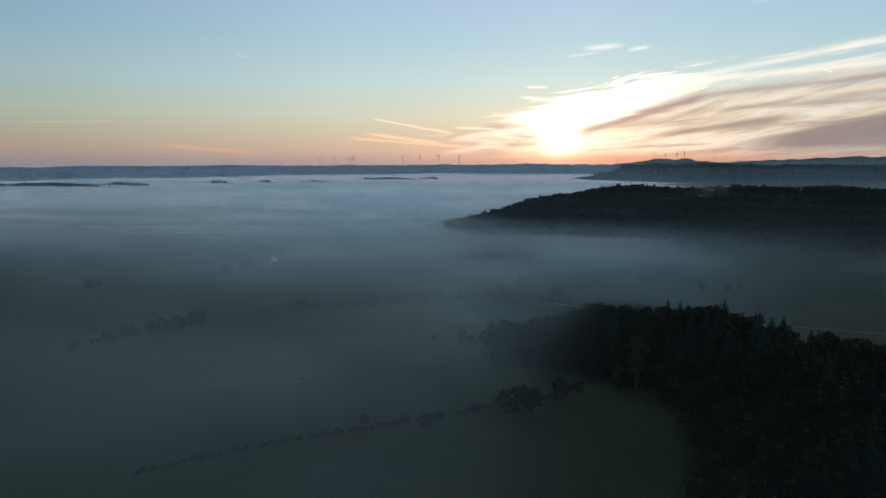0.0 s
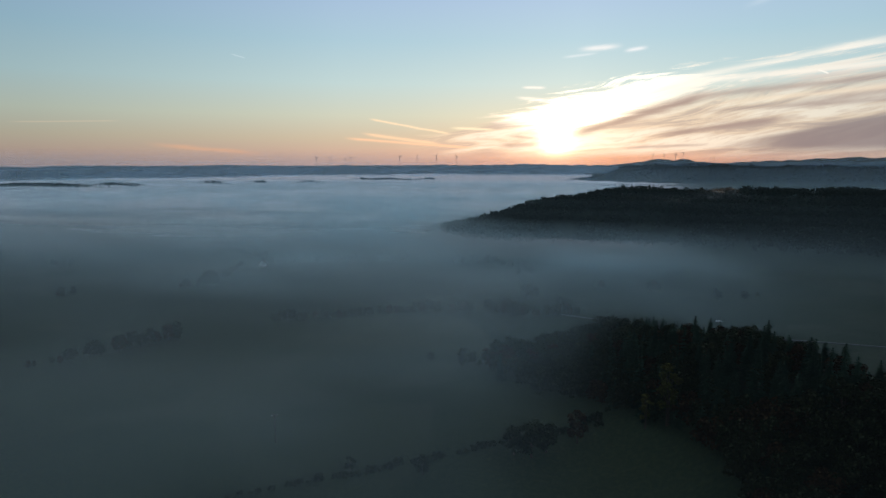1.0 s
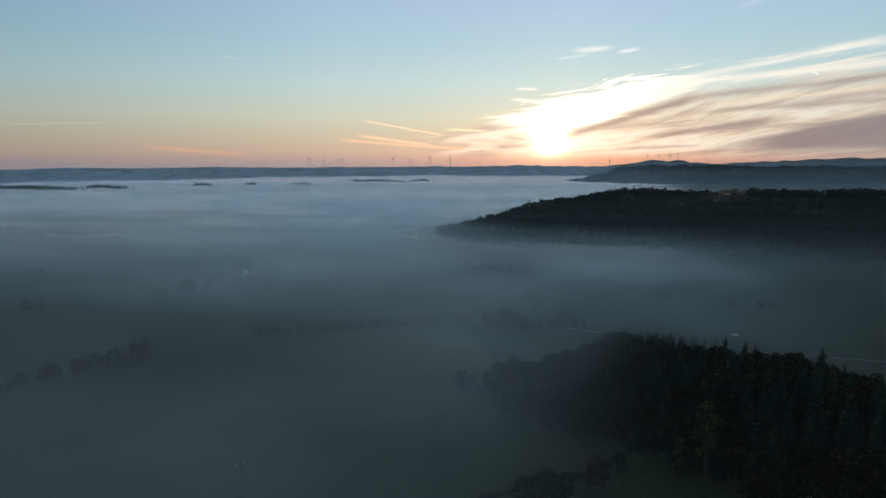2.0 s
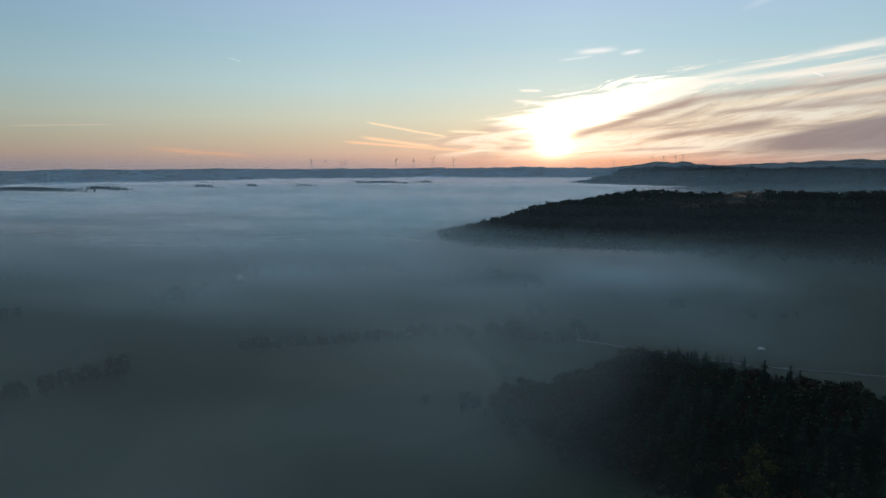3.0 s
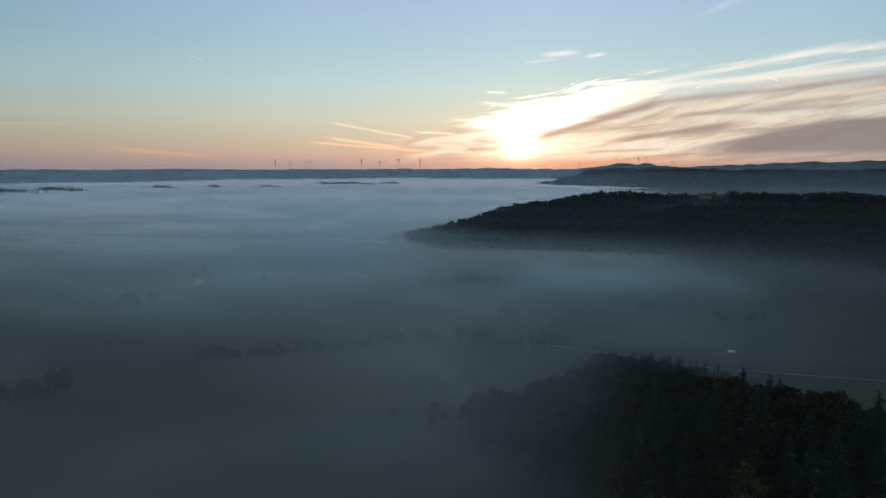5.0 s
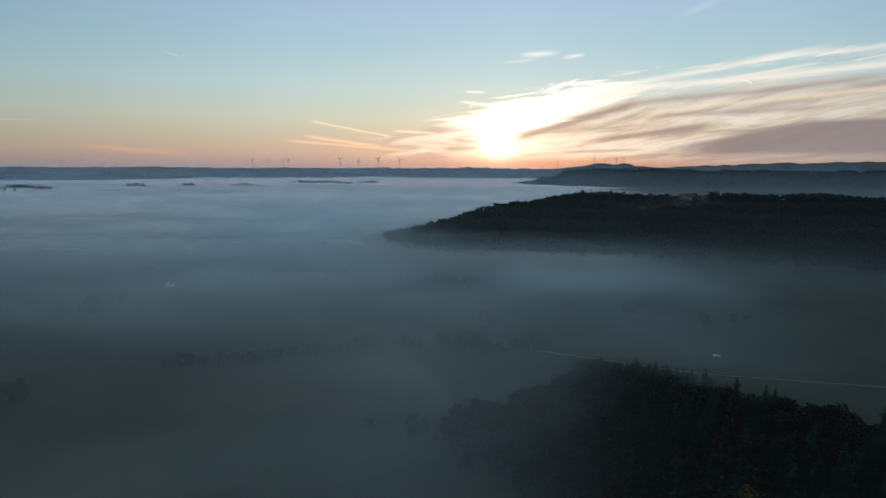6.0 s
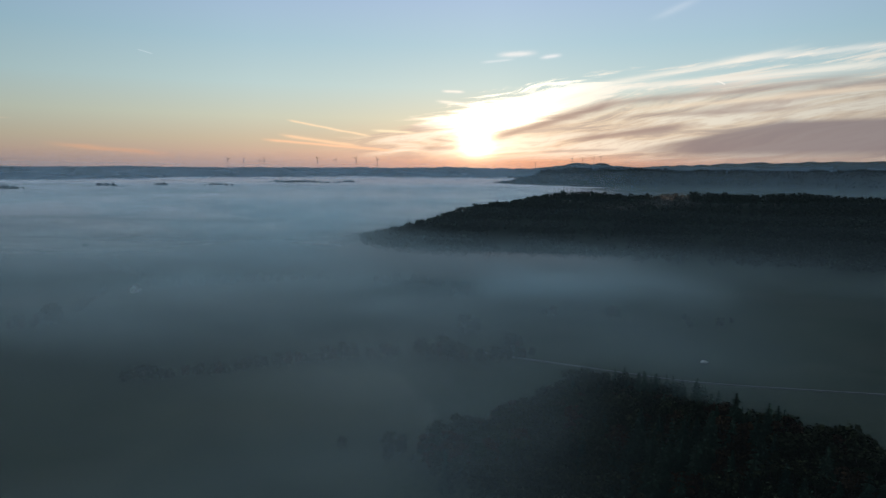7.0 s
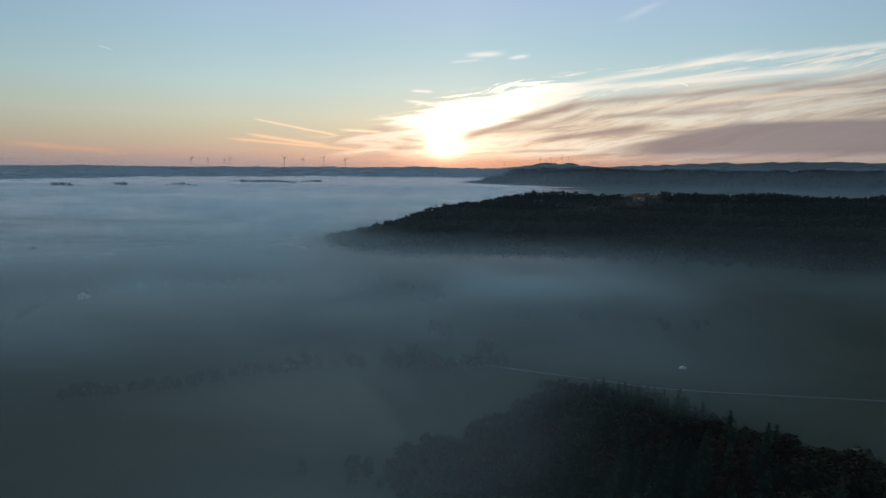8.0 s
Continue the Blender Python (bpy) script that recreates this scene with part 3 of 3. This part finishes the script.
def broadleaf_parts(h, r, rng, lobes=11, leaves=70, size=0.62):
    trunk = Soup()
    top = h * 0.45
    trunk.tube((0, 0, -1.5), (0.1, 0.05, top), 0.028 * h, 0.016 * h, 7)
    crown = Soup()
    for k in range(lobes):
        a = 2.4 * k + rng.uniform(-0.4, 0.4)
        s = (k + 0.5) / lobes
        z = h * (0.26 + 0.60 * s) + rng.uniform(-0.04, 0.04) * h
        d = r * (0.78 * math.sqrt(max(0.0, 1 - (abs(s - 0.35) / 0.72) ** 2))) * rng.uniform(0.55, 1.0)
        c = Vector((math.cos(a) * d, math.sin(a) * d, z))
        rad = r * rng.uniform(0.34, 0.52)
        trunk.tube((0, 0, top * rng.uniform(0.6, 1.0)), c, 0.009 * h, 0.003 * h, 5)
        for _ in range(leaves):
            n = Vector((rng.gauss(0, 1), rng.gauss(0, 1), rng.gauss(0.25, 1))).normalized()
            p = c + n * rad * rng.uniform(0.55, 1.08)
            p.z = c.z + (p.z - c.z) * 0.8
            leaf_quad(crown, p, n + Vector((rng.uniform(-.6, .6), rng.uniform(-.6, .6), rng.uniform(-.2, .8))), size, rng)
    return trunk, crown


rng = random.Random(11)
TREE_KINDS = {}


def tree_kind(key, maker, leaf, label, category="tree"):
    trunk, crown = maker
    TREE_KINDS[key] = (trunk, crown, leaf, label, category)


for k in range(4):
    h = (17, 19, 15, 20)[k]
    tree_kind("spruce_tree%d" % k, conifer_parts(h, h * 0.23, rng), M_SPRUCE, "tall dark green spruce with drooping boughs in the hillside wood")
for k in range(3):
    h = (15, 16, 14)[k]
    tree_kind("broadleaf_tree%d" % k, broadleaf_parts(h, h * 0.36, rng, 12, 70, 0.66), M_LEAF, "dull green broadleaf tree turning in autumn")
for k in range(2):
    h = (16, 13)[k]
    tree_kind("russet_tree%d" % k, broadleaf_parts(h, h * 0.32, rng), M_RUSSET, "rust-brown broadleaf tree in autumn leaf at the wood")
tree_kind("yellow_tree0", broadleaf_parts(24, 4.4, rng, 15, 70, 0.5), M_YELLOW, "yellow-green birch catching light above the dark wood")
tree_kind("shrub0", broadleaf_parts(5.5, 2.0, rng, 7, 45, 0.4), M_LEAF, "small rounded dark tree in the meadow hedge")
tree_kind("shrub1", broadleaf_parts(3.2, 2.3, rng, 6, 40, 0.4), M_LEAF, "low dark hedge bush on the misty meadow", "bush")

MADE = {}


def plant(key, x, y, size=1.0, turn=None, group="", label="", sink=0.3):
    """One tree as a thing of its own: an Empty at its foot with its trunk and crown."""
    trunk, crown, leaf, text, category = TREE_KINDS[key]
    z = float(land(x, y)) - sink
    turn = rng.uniform(0, 360) if turn is None else turn
    m = pose(x, y, z, 0, 0, turn)
    if key in MADE:
        ob = copy_thing(MADE[key], m)
        ob.scale = (size, size, size * 1.0)
    else:
        ob = new(key.rstrip("0123456789"))
        MADE[key] = ob
        mesh_object("trunk", trunk.v, trunk.f, M_BARK, ob)
        mesh_object("crown", crown.v, crown.f, leaf, ob)
        ob.matrix_basis = m
        ob.scale = (size, size, size)
    return tagged(ob, label or text, category, group)


def wood_stuff(name, spots, kinds, mats, label, seed):
    """A wood nobody could count: many trees joined into one mesh. spots: x, y, z, size rows; kinds: (vertices, faces, material index)."""
    r = np.random.RandomState(seed)
    vs, fs, ms, off = [], [], [], 0
    arrays = []
    for v, f, mi in kinds:
        f = [tuple(q) if len(q) == 4 else (q[0], q[1], q[2], q[2]) for q in f if len(q) in (3, 4)]
        arrays.append((np.array(v), np.array(f), mi))
    for (x, y, z, s, kind) in spots:
        v, f, mi = arrays[int(kind)]
        a = r.uniform(0, 6.28)
        c, sn = math.cos(a) * s, math.sin(a) * s
        w = np.empty_like(v)
        w[:, 0], w[:, 1], w[:, 2] = x + v[:, 0] * c - v[:, 1] * sn, y + v[:, 0] * sn + v[:, 1] * c, z + v[:, 2] * s * r.uniform(0.88, 1.12)
        vs.append(w)
        fs.append(f + off)
        ms.append(np.full(len(f), mi))
        off += len(v)
    v, f = np.concatenate(vs), np.concatenate(fs)
    faces = [tuple(q) if q[2] != q[3] else tuple(q[:3]) for q in f.tolist()]
    ob = mesh_object(name, v.tolist(), faces, mats, face_mat=np.concatenate(ms))
    return tagged(ob, label, "woodland", kind="stuff")


def scatter(x0, x1, y0, y1, gap, seed):
    """Jittered grid of points."""
    r = np.random.RandomState(seed)
    gx, gy = np.meshgrid(np.arange(x0, x1, gap), np.arange(y0, y1, gap))
    return (gx + r.uniform(-0.45, 0.45, gx.shape) * gap).ravel(), (gy + r.uniform(-0.45, 0.45, gy.shape) * gap).ravel()


def to_crest(x, y, crest):
    best = np.full(np.shape(x), 1e9)
    for (ax, ay, _), (bx, by, _) in zip(crest[:-1], crest[1:]):
        dx, dy = bx - ax, by - ay
        s = np.clip(((x - ax) * dx + (y - ay) * dy) / (dx * dx + dy * dy), 0, 1)
        best = np.minimum(best, np.hypot(x - ax - s * dx, y - ay - s * dy))
    return best


# the wood on the near spur
def east_of(x, y):
    """How far a place lies east of the spur's crest."""
    return x - np.interp(y, [c[1] for c in SPUR], [c[0] for c in SPUR])


def in_wood(x, y):
    left = np.interp(y, [60, 150, 200, 235, 262, 290, 318, 345, 372, 400, 420], [20, 40, 46, 40, 24, 10, -28, -40, -12, 18, 40])
    return (x > left) & (y < 412) & (to_crest(x, y, SPUR) < 120) & (east_of(x, y) < 46) | ((x > left) & (y > 318) & (y < 358) & (x < 60))


px, py = scatter(-60, 420, 60, 420, 5.8, 3)
keep = in_wood(px, py)
px, py = px[keep], py[keep]
order = np.argsort(to_crest(px, py, SPUR) + np.where(py < 190, 400, 0) + np.abs(hum(px, py, 30, 2)) * 12)
r = np.random.RandomState(5)
spruce_here = hum(px, py, 120, 77) + r.uniform(-0.35, 0.35, len(px)) + np.where((py > 325) & (px < 20), -0.35, 0.15)
mid_conifers = [conifer_parts(h, h * 0.23, rng, 12, 7) for h in (17, 19)]
mid_broads = [broadleaf_parts(h, h * 0.38, rng, 10, 40, 0.8) for h in (14, 15, 14)]
kinds = [(c.v, c.f, 0) for _, c in mid_conifers] + [(c.v, c.f, 1 + (k == 2)) for k, (_, c) in enumerate(mid_broads)]
rest = []
for n, k in enumerate(order):
    x, y = float(px[k]), float(py[k])
    conifer = spruce_here[k] > 0.28
    size = r.uniform(0.8, 1.08)
    if n < 280:
        key = "spruce_tree%d" % r.randint(4) if conifer else ("broadleaf_tree%d" % r.randint(3) if r.rand() < 0.75 else "russet_tree%d" % r.randint(2))
        plant(key, x, y, size * (0.88 if conifer else 0.95), group="trees of the near wood")
    else:
        rest.append((x, y, float(land(x, y)) - 0.3, size * 0.9, r.randint(2) if conifer else 2 + r.choice(3, p=[.45, .4, .15])))
wood_stuff("near_wood", rest, kinds, [M_SPRUCE, M_LEAF, M_RUSSET], "dark mixed wood of spruce and autumn broadleaf trees", 8)

for x, y, s in ((79, 224, 1.02), (82, 219, 0.8), (86, 213, 0.86), (89, 208, 0.95), (97, 203, 0.92), (74, 232, 0.8), (104, 199, 0.85)):
    plant("spruce_tree1", x, y, s * 0.86, group="trees of the near wood", label="tall dark spruce standing above the wood's crest")
plant("yellow_tree0", 35.5, 246, 1.03, group="yellow trees")
plant("yellow_tree0", 29, 250, 0.6, group="yellow trees")

# hedge across the meadow
hedge = [(18, 274), (-6, 256), (-24, 245), (-44, 229), (-62, 217), (-80, 206), (-104, 190), (-131, 168)]
hx = np.array(hedge, float)
seg = np.r_[0, np.cumsum(np.hypot(*np.diff(hx, axis=0).T))]
for s in np.arange(0, seg[-1], 2.3):
    if r.rand() < 0.86:
        x, y = np.interp(s, seg, hx[:, 0]), np.interp(s, seg, hx[:, 1])
        plant("shrub1", x + r.uniform(-.8, .8), y + r.uniform(-.8, .8), r.uniform(0.45, 0.95) * (1.0 if s < 120 else 0.7), group="hedge bushes")
for x, y, s in ((-44, 219, 1.25), (-68, 217, 1.0), (-47, 222, 0.6)):
    plant("shrub0", x, y, s, group="hedge trees")
for x, y, key, s in ((-10, 238, "broadleaf_tree0", 0.95), (-16, 239, "broadleaf_tree1", 0.75), (-5, 243, "broadleaf_tree2", 0.85), (6, 252, "russet_tree0", 0.85), (14, 262, "shrub0", 1.0)):
    plant(key, x, y, s, group="hedge trees")

# clumps and single trees standing in the valley mist
clumps = [(-229, 373, 4, 9, 1.0), (-300, 531, 5, 12, 1.0), (-318, 520, 5, 12, .75), (-453, 806, 6, 12, 1.5),
          (-34, 475, 8, 22, .95), (4, 500, 4, 14, .7), (80, 577, 4, 8, .95), (-24, 531, 4, 10, .9), (40, 580, 3, 6, .7), (-50, 352, 10, 30, .48),
          (-20, 640, 4, 20, .8), (-235, 940, 4, 8, 1.0), (140, 560, 4, 30, .6), (-400, 470, 4, 20, .6), (-520, 600, 4, 30, .7),
          (-560, 900, 6, 40, .9), (-250, 1000, 5, 30, .9)]
hedge_rows = [([(-231, 368), (-244, 346), (-256, 322), (-268, 300)], 4.5, .85, .42), ([(-190, 424), (-172, 432), (-150, 440), (-113, 460), (-83, 472), (-60, 474)], 4.2, .55, .7),
        ([(-296, 654), (-262, 672), (-215, 690), (-160, 700)], 6.5, .8, .75), ([(-430, 796), (-390, 760), (-350, 715), (-322, 690)], 8.0, .8, .7),
        ([(-50, 482), (-20, 470), (15, 478)], 4.5, .85, .6), ([(-105, 692), (-60, 690), (-20, 668)], 8.0, .8, .6), ([(-330, 640), (-318, 600), (-306, 560)], 9.0, .5, .6)]
VALLEY_KINDS = ["broadleaf_tree0", "broadleaf_tree1", "broadleaf_tree2", "russet_tree1"]
DROWNED = "dark broadleaf tree standing half drowned in valley mist"
r = np.random.RandomState(23)
for cx, cy, n, spread, size in clumps:
    for k in range(int(n * 1.2)):
        a, d = r.uniform(0, 6.28), spread * 0.8 * r.rand()
        plant(r.choice(VALLEY_KINDS), cx + math.cos(a) * d * 1.3, cy + math.sin(a) * d * 0.6, size * r.uniform(0.6, 1.1) * (1.15 - 0.55 * d / spread), group="valley trees", label=DROWNED)
for line, gap, start, end in hedge_rows:
    pts = np.array(line, float)
    seg = np.r_[0, np.cumsum(np.hypot(*np.diff(pts, axis=0).T))]
    for q in np.arange(0, seg[-1], gap):
        x, y = np.interp(q, seg, pts[:, 0]) + r.uniform(-2, 2), np.interp(q, seg, pts[:, 1]) + r.uniform(-2, 2)
        plant(r.choice(VALLEY_KINDS), x, y, (start + (end - start) * q / seg[-1]) * r.uniform(0.65, 1.15), group="valley hedge trees", label="dark hedgerow tree blurred by the valley mist")

# the wooded hill across the valley and the ranges behind it
far_conifer = conifer_parts(22, 3.6, rng, 6, 5)[1]
far_broad = [broadleaf_parts(h, h * 0.40, rng, 6, 11, 2.1)[1] for h in (15, 17)]
far_kinds = [(far_conifer.v, far_conifer.f, 0), (far_broad[0].v, far_broad[0].f, 1), (far_broad[1].v, far_broad[1].f, 1)]


distant = [conifer_parts(22, 4.2, rng, 4, 4)[1]] + [broadleaf_parts(h, h * 0.46, rng, 4, 6, 3.1)[1] for h in (14, 16)]
distant_kinds = [(c.v, c.f, min(k, 1)) for k, c in enumerate(distant)]


def wood_on(crest, name, label, seed, x0, x1, y0, y1, gap, reach, low, size, mats=(M_SPRUCE, M_FAR), kinds=far_kinds):
    x, y = scatter(x0, x1, y0, y1, gap, seed)
    z = land(x, y)
    r = np.random.RandomState(seed)
    ok = (to_crest(x, y, crest) < reach) & (z > low)
    con = (hum(x, y, 140, seed + 1) + r.uniform(-.5, .5, len(x))) > 0.25
    rows = [(x[k], y[k], z[k] - 0.5, size * r.uniform(0.72, 1.0), 0 if con[k] else 1 + r.randint(2)) for k in np.nonzero(ok)[0]]
    return wood_stuff(name, rows, kinds, list(mats), label, seed)


wood_on(HILL, "hill_wood", "dense dark autumn wood covering the hill across the valley", 41, -220, 1150, 660, 960, 6.0, 150, 7, 0.80)
wood_on(RANGE, "range_wood", "dark wooded ridge rising out of the far fog", 43, 100, 2700, 2450, 3480, 12.5, 135, 6, 1.05, kinds=distant_kinds)
wood_on(BACK_RANGE, "back_range_wood", "blue-grey wooded ridge behind the far range", 47, 250, 1350, 3620, 3960, 15.0, 120, 30, 1.0, kinds=distant_kinds)


def islet(cx, cy, n, long, wide, seed, label):
    r = np.random.RandomState(seed)
    rows = []
    for k in range(n):
        x, y = cx + r.normal(0, long * 0.42), cy + r.normal(0, wide * 0.4)
        rows.append((x, y, 17 + 8 * math.exp(-((x - cx) / long) ** 2), r.uniform(0.5, 0.95), 1 + r.randint(2)))
    wood_stuff("tree_islet", rows, distant_kinds, [M_SPRUCE, M_FAR], label, seed)


for cx, cy, n, long, wide, seed in ((-815, 3037, 110, 150, 40, 3), (-940, 3020, 30, 90, 20, 4), (-620, 3120, 30, 60, 20, 5), (-1720, 1870, 420, 230, 60, 6),
                                    (-1540, 2010, 80, 110, 40, 7), (-1330, 2300, 26, 60, 20, 8), (-1180, 2420, 20, 40, 20, 9), (-1000, 2500, 24, 60, 20, 10)):
    islet(cx, cy, n, long, wide, seed, "tree tops standing out of the far fog")


# ---------------------------------------------------------------- wind turbines
def wind_turbine(spin):
    ob = new("wind_turbine")
    s = Soup()
    s.tube((0, 0, -40), (0, 0, 54), 2.1, 1.2, 12)
    mesh_object("tower", s.v, s.f, M_TURBINE, ob, smooth=False)
    s = Soup()
    s.box((-1.3, -2.4, 53.4), (1.3, 4.0, 56.0))
    mesh_object("nacelle", s.v, s.f, M_TURBINE, ob)
    s = Soup()
    s.tube((0, -2.4, 54.8), (0, -4.4, 54.8), 1.2, 0.35, 8)
    mesh_object("hub", s.v, s.f, M_TURBINE, ob)
    for k in range(3):
        a = math.radians(120 * k + spin)
        s = Soup()
        c, sn = math.cos(a), math.sin(a)
        rows = [(1.0, 0.8, 0.6), (5.0, 1.6, 0.4), (15.0, 1.15, 0.22), (27.0, 0.45, 0.1)]
        pts = []
        for q, w, t in rows:
            for du, dv in ((-w, 0), (0, -t), (w, 0), (0, t)):
                pts.append((c * q - sn * du, -3.6 + dv, 54.8 + sn * q + c * du))
        faces = [(4 * i + j, 4 * i + (j + 1) % 4, 4 * i + 4 + (j + 1) % 4, 4 * i + 4 + j) for i in range(3) for j in range(4)] + [(3, 2, 1, 0), (12, 13, 14, 15)]
        s.add(pts, faces)
        mesh_object("blade", s.v, s.f, M_TURBINE, ob)
    return tagged(ob, "slender pale wind turbine with three blades on the far ridge", "wind turbine", "wind turbines on the horizon")


for k, (x, y, size, spin) in enumerate(((-1704, 4380, 0.95, 10), (-1608, 4416, 0.85, 40), (-1506, 4452, .8, 70), (-1474, 4462, .95, 5), (-1123, 4564, 1.1, 20), (-998, 4592, 1.0, 75),
                                  (-857, 4621, 1.2, 50), (-706, 4646, 1.1, 0), (438, 4640, .8, 30), (689, 4600, .7, 60), (764, 4590, .7, 15), (838, 4575, .8, 80), (886, 4566, .7, 35),
                                  (1054, 4540, .6, 5), (1079, 4535, .6, 65))):
    z = max(float(land(x, y)), 100.0 if x < 300 else float(land(x, y))) + 4
    ob = wind_turbine(spin)
    ob.matrix_basis = pose(x, y, z, 0, 0, r.uniform(-25, 25))
    ob.scale = (size * 0.92, size * 0.92, size * 0.92)


# ---------------------------------------------------------------- road, house, van, pole
road_line = [(-14, 489), (-8, 486), (53, 461), (95, 443), (140, 434), (185, 429), (260, 424), (420, 418), (700, 405)]
rp = np.array(road_line, float)
seg = np.r_[0, np.cumsum(np.hypot(*np.diff(rp, axis=0).T))]
ss = np.arange(0, seg[-1], 5.0)
cx, cy = np.interp(ss, seg, rp[:, 0]), np.interp(ss, seg, rp[:, 1])
for _ in range(6):
    cx[1:-1], cy[1:-1] = (cx[:-2] + cx[2:]) / 2, (cy[:-2] + cy[2:]) / 2
tx, ty = np.gradient(cx), np.gradient(cy)
ln = np.hypot(tx, ty)
rv = []
for k in range(len(cx)):
    nx, ny = -ty[k] / ln[k], tx[k] / ln[k]
    z = float(land(cx[k], cy[k])) + 0.35
    for o, dz in ((-1.1, -0.5), (-0.7, 0.0), (0.7, 0.0), (1.1, -0.5)):
        rv.append((cx[k] + nx * o, cy[k] + ny * o, z + dz))
rf = [(4 * k + j, 4 * k + j + 1, 4 * k + j + 5, 4 * k + j + 4) for k in range(len(cx) - 1) for j in range(3)]
M_ROAD = plain_material("pale_worn_lane", (0.042, 0.043, 0.045, 1), 0.7, vary=0.2, scale=0.4)
tagged(mesh_object("road", rv, rf, M_ROAD), "pale narrow country road crossing the misty valley", "road", kind="structure")


def house(x, y, turn, w, d, wall_h):
    z = float(land(x, y))
    ob = new("house")
    ob.matrix_basis = pose(x, y, z, 0, 0, turn)
    s = Soup()
    rise = w * 0.45
    s.add([(-w/2, -d/2, -1), (w/2, -d/2, -1), (w/2, d/2, -1), (-w/2, d/2, -1), (-w/2, -d/2, wall_h), (w/2, -d/2, wall_h), (w/2, d/2, wall_h), (-w/2, d/2, wall_h), (0, -d/2, wall_h + rise), (0, d/2, wall_h + rise)],
          [(0, 1, 5, 8, 4), (2, 3, 7, 9, 6), (1, 2, 6, 5), (3, 0, 4, 7), (0, 3, 2, 1)])
    mesh_object("wall", s.v, s.f, M_RENDER, ob)
    s = Soup()
    o = 0.5
    for sg in (-1, 1):
        a, b = (sg * (w/2 + o), wall_h - o * 0.9), (0, wall_h + rise)
        s.add([(a[0], -d/2 - o, a[1]), (b[0], -d/2 - o, b[1]), (b[0], d/2 + o, b[1]), (a[0], d/2 + o, a[1]),
               (a[0], -d/2 - o, a[1] + .25), (b[0], -d/2 - o, b[1] + .25), (b[0], d/2 + o, b[1] + .25), (a[0], d/2 + o, a[1] + .25)],
              [(0, 1, 2, 3), (4, 7, 6, 5), (0, 4, 5, 1), (2, 6, 7, 3), (0, 3, 7, 4), (1, 5, 6, 2)])
    roof = mesh_object("roof", s.v, s.f, M_TILE, ob)
    s = Soup()
    s.box((w * .12, -.4, wall_h), (w * .12 + .7, .4, wall_h + rise + 1.0))
    mesh_object("chimney", s.v, s.f, M_TILE, roof)
    for wx in (-w * .25, w * .25):
        for wz in (1.0, 3.6):
            if wz + 1.2 < wall_h + 0.3:
                s = Soup()
                s.box((wx - .5, -d/2 - .06, wz), (wx + .5, -d/2 + .1, wz + 1.2))
                mesh_object("window", s.v, s.f, M_GLASS, ob)
    return tagged(ob, "white rendered house with red gabled roof in mist", "house", "valley houses")


house(-308, 646, 12, 6.5, 9, 3.6)


def car(x, y, turn):
    z = float(land(x, y))
    ob = new("car")
    ob.matrix_basis = pose(x, y, z, 0, 0, turn)
    s = Soup()
    prof = [(-2.0, .32), (2.0, .32), (2.06, .72), (1.25, .9), (.55, 1.4), (-1.1, 1.43), (-1.95, .96)]
    n = len(prof)
    s.add([(a, -.82, c) for a, c in prof] + [(a, .82, c) for a, c in prof],
          [tuple(range(n - 1, -1, -1)), tuple(range(n, 2 * n))] + [(k, (k + 1) % n, n + (k + 1) % n, n + k) for k in range(n)])
    mesh_object("body", s.v, s.f, M_WHITE, ob)
    s = Soup()
    s.add([(1.24, -.72, .95), (.62, -.66, 1.38), (.62, .66, 1.38), (1.24, .72, .95)], [(0, 3, 2, 1)])
    mesh_object("windscreen", s.v, s.f, M_GLASS, ob)
    for wx in (-1.25, 1.3):
        for wy in (-.86, .66):
            s = Soup()
            s.tube((wx, wy, .31), (wx, wy + .2, .31), .31, .31, 12)
            mesh_object("wheel", s.v, s.f, M_RUBBER, ob)
    return tagged(ob, "pale parked car on the misty valley meadow", "car")


car(110, 475, 12)


def utility_pole(x, y):
    z = float(land(x, y))
    ob = new("utility_pole")
    ob.matrix_basis = pose(x, y, z, 0, 0, 30)
    s = Soup()
    s.tube((0, 0, -1), (0, 0, 11), .18, .11, 8)
    mesh_object("post", s.v, s.f, M_TIMBER, ob)
    s = Soup()
    s.box((-1.1, -.07, 10.2), (1.1, .07, 10.38))
    mesh_object("crossarm", s.v, s.f, M_TIMBER, ob)
    for ix in (-.9, 0, .9):
        s = Soup()
        s.tube((ix, 0, 10.38), (ix, 0, 10.62), .06, .04, 6)
        mesh_object("insulator", s.v, s.f, M_STEEL, ob)
    return tagged(ob, "weathered timber utility pole beside the meadow hedge", "utility pole")


utility_pole(-101, 232)
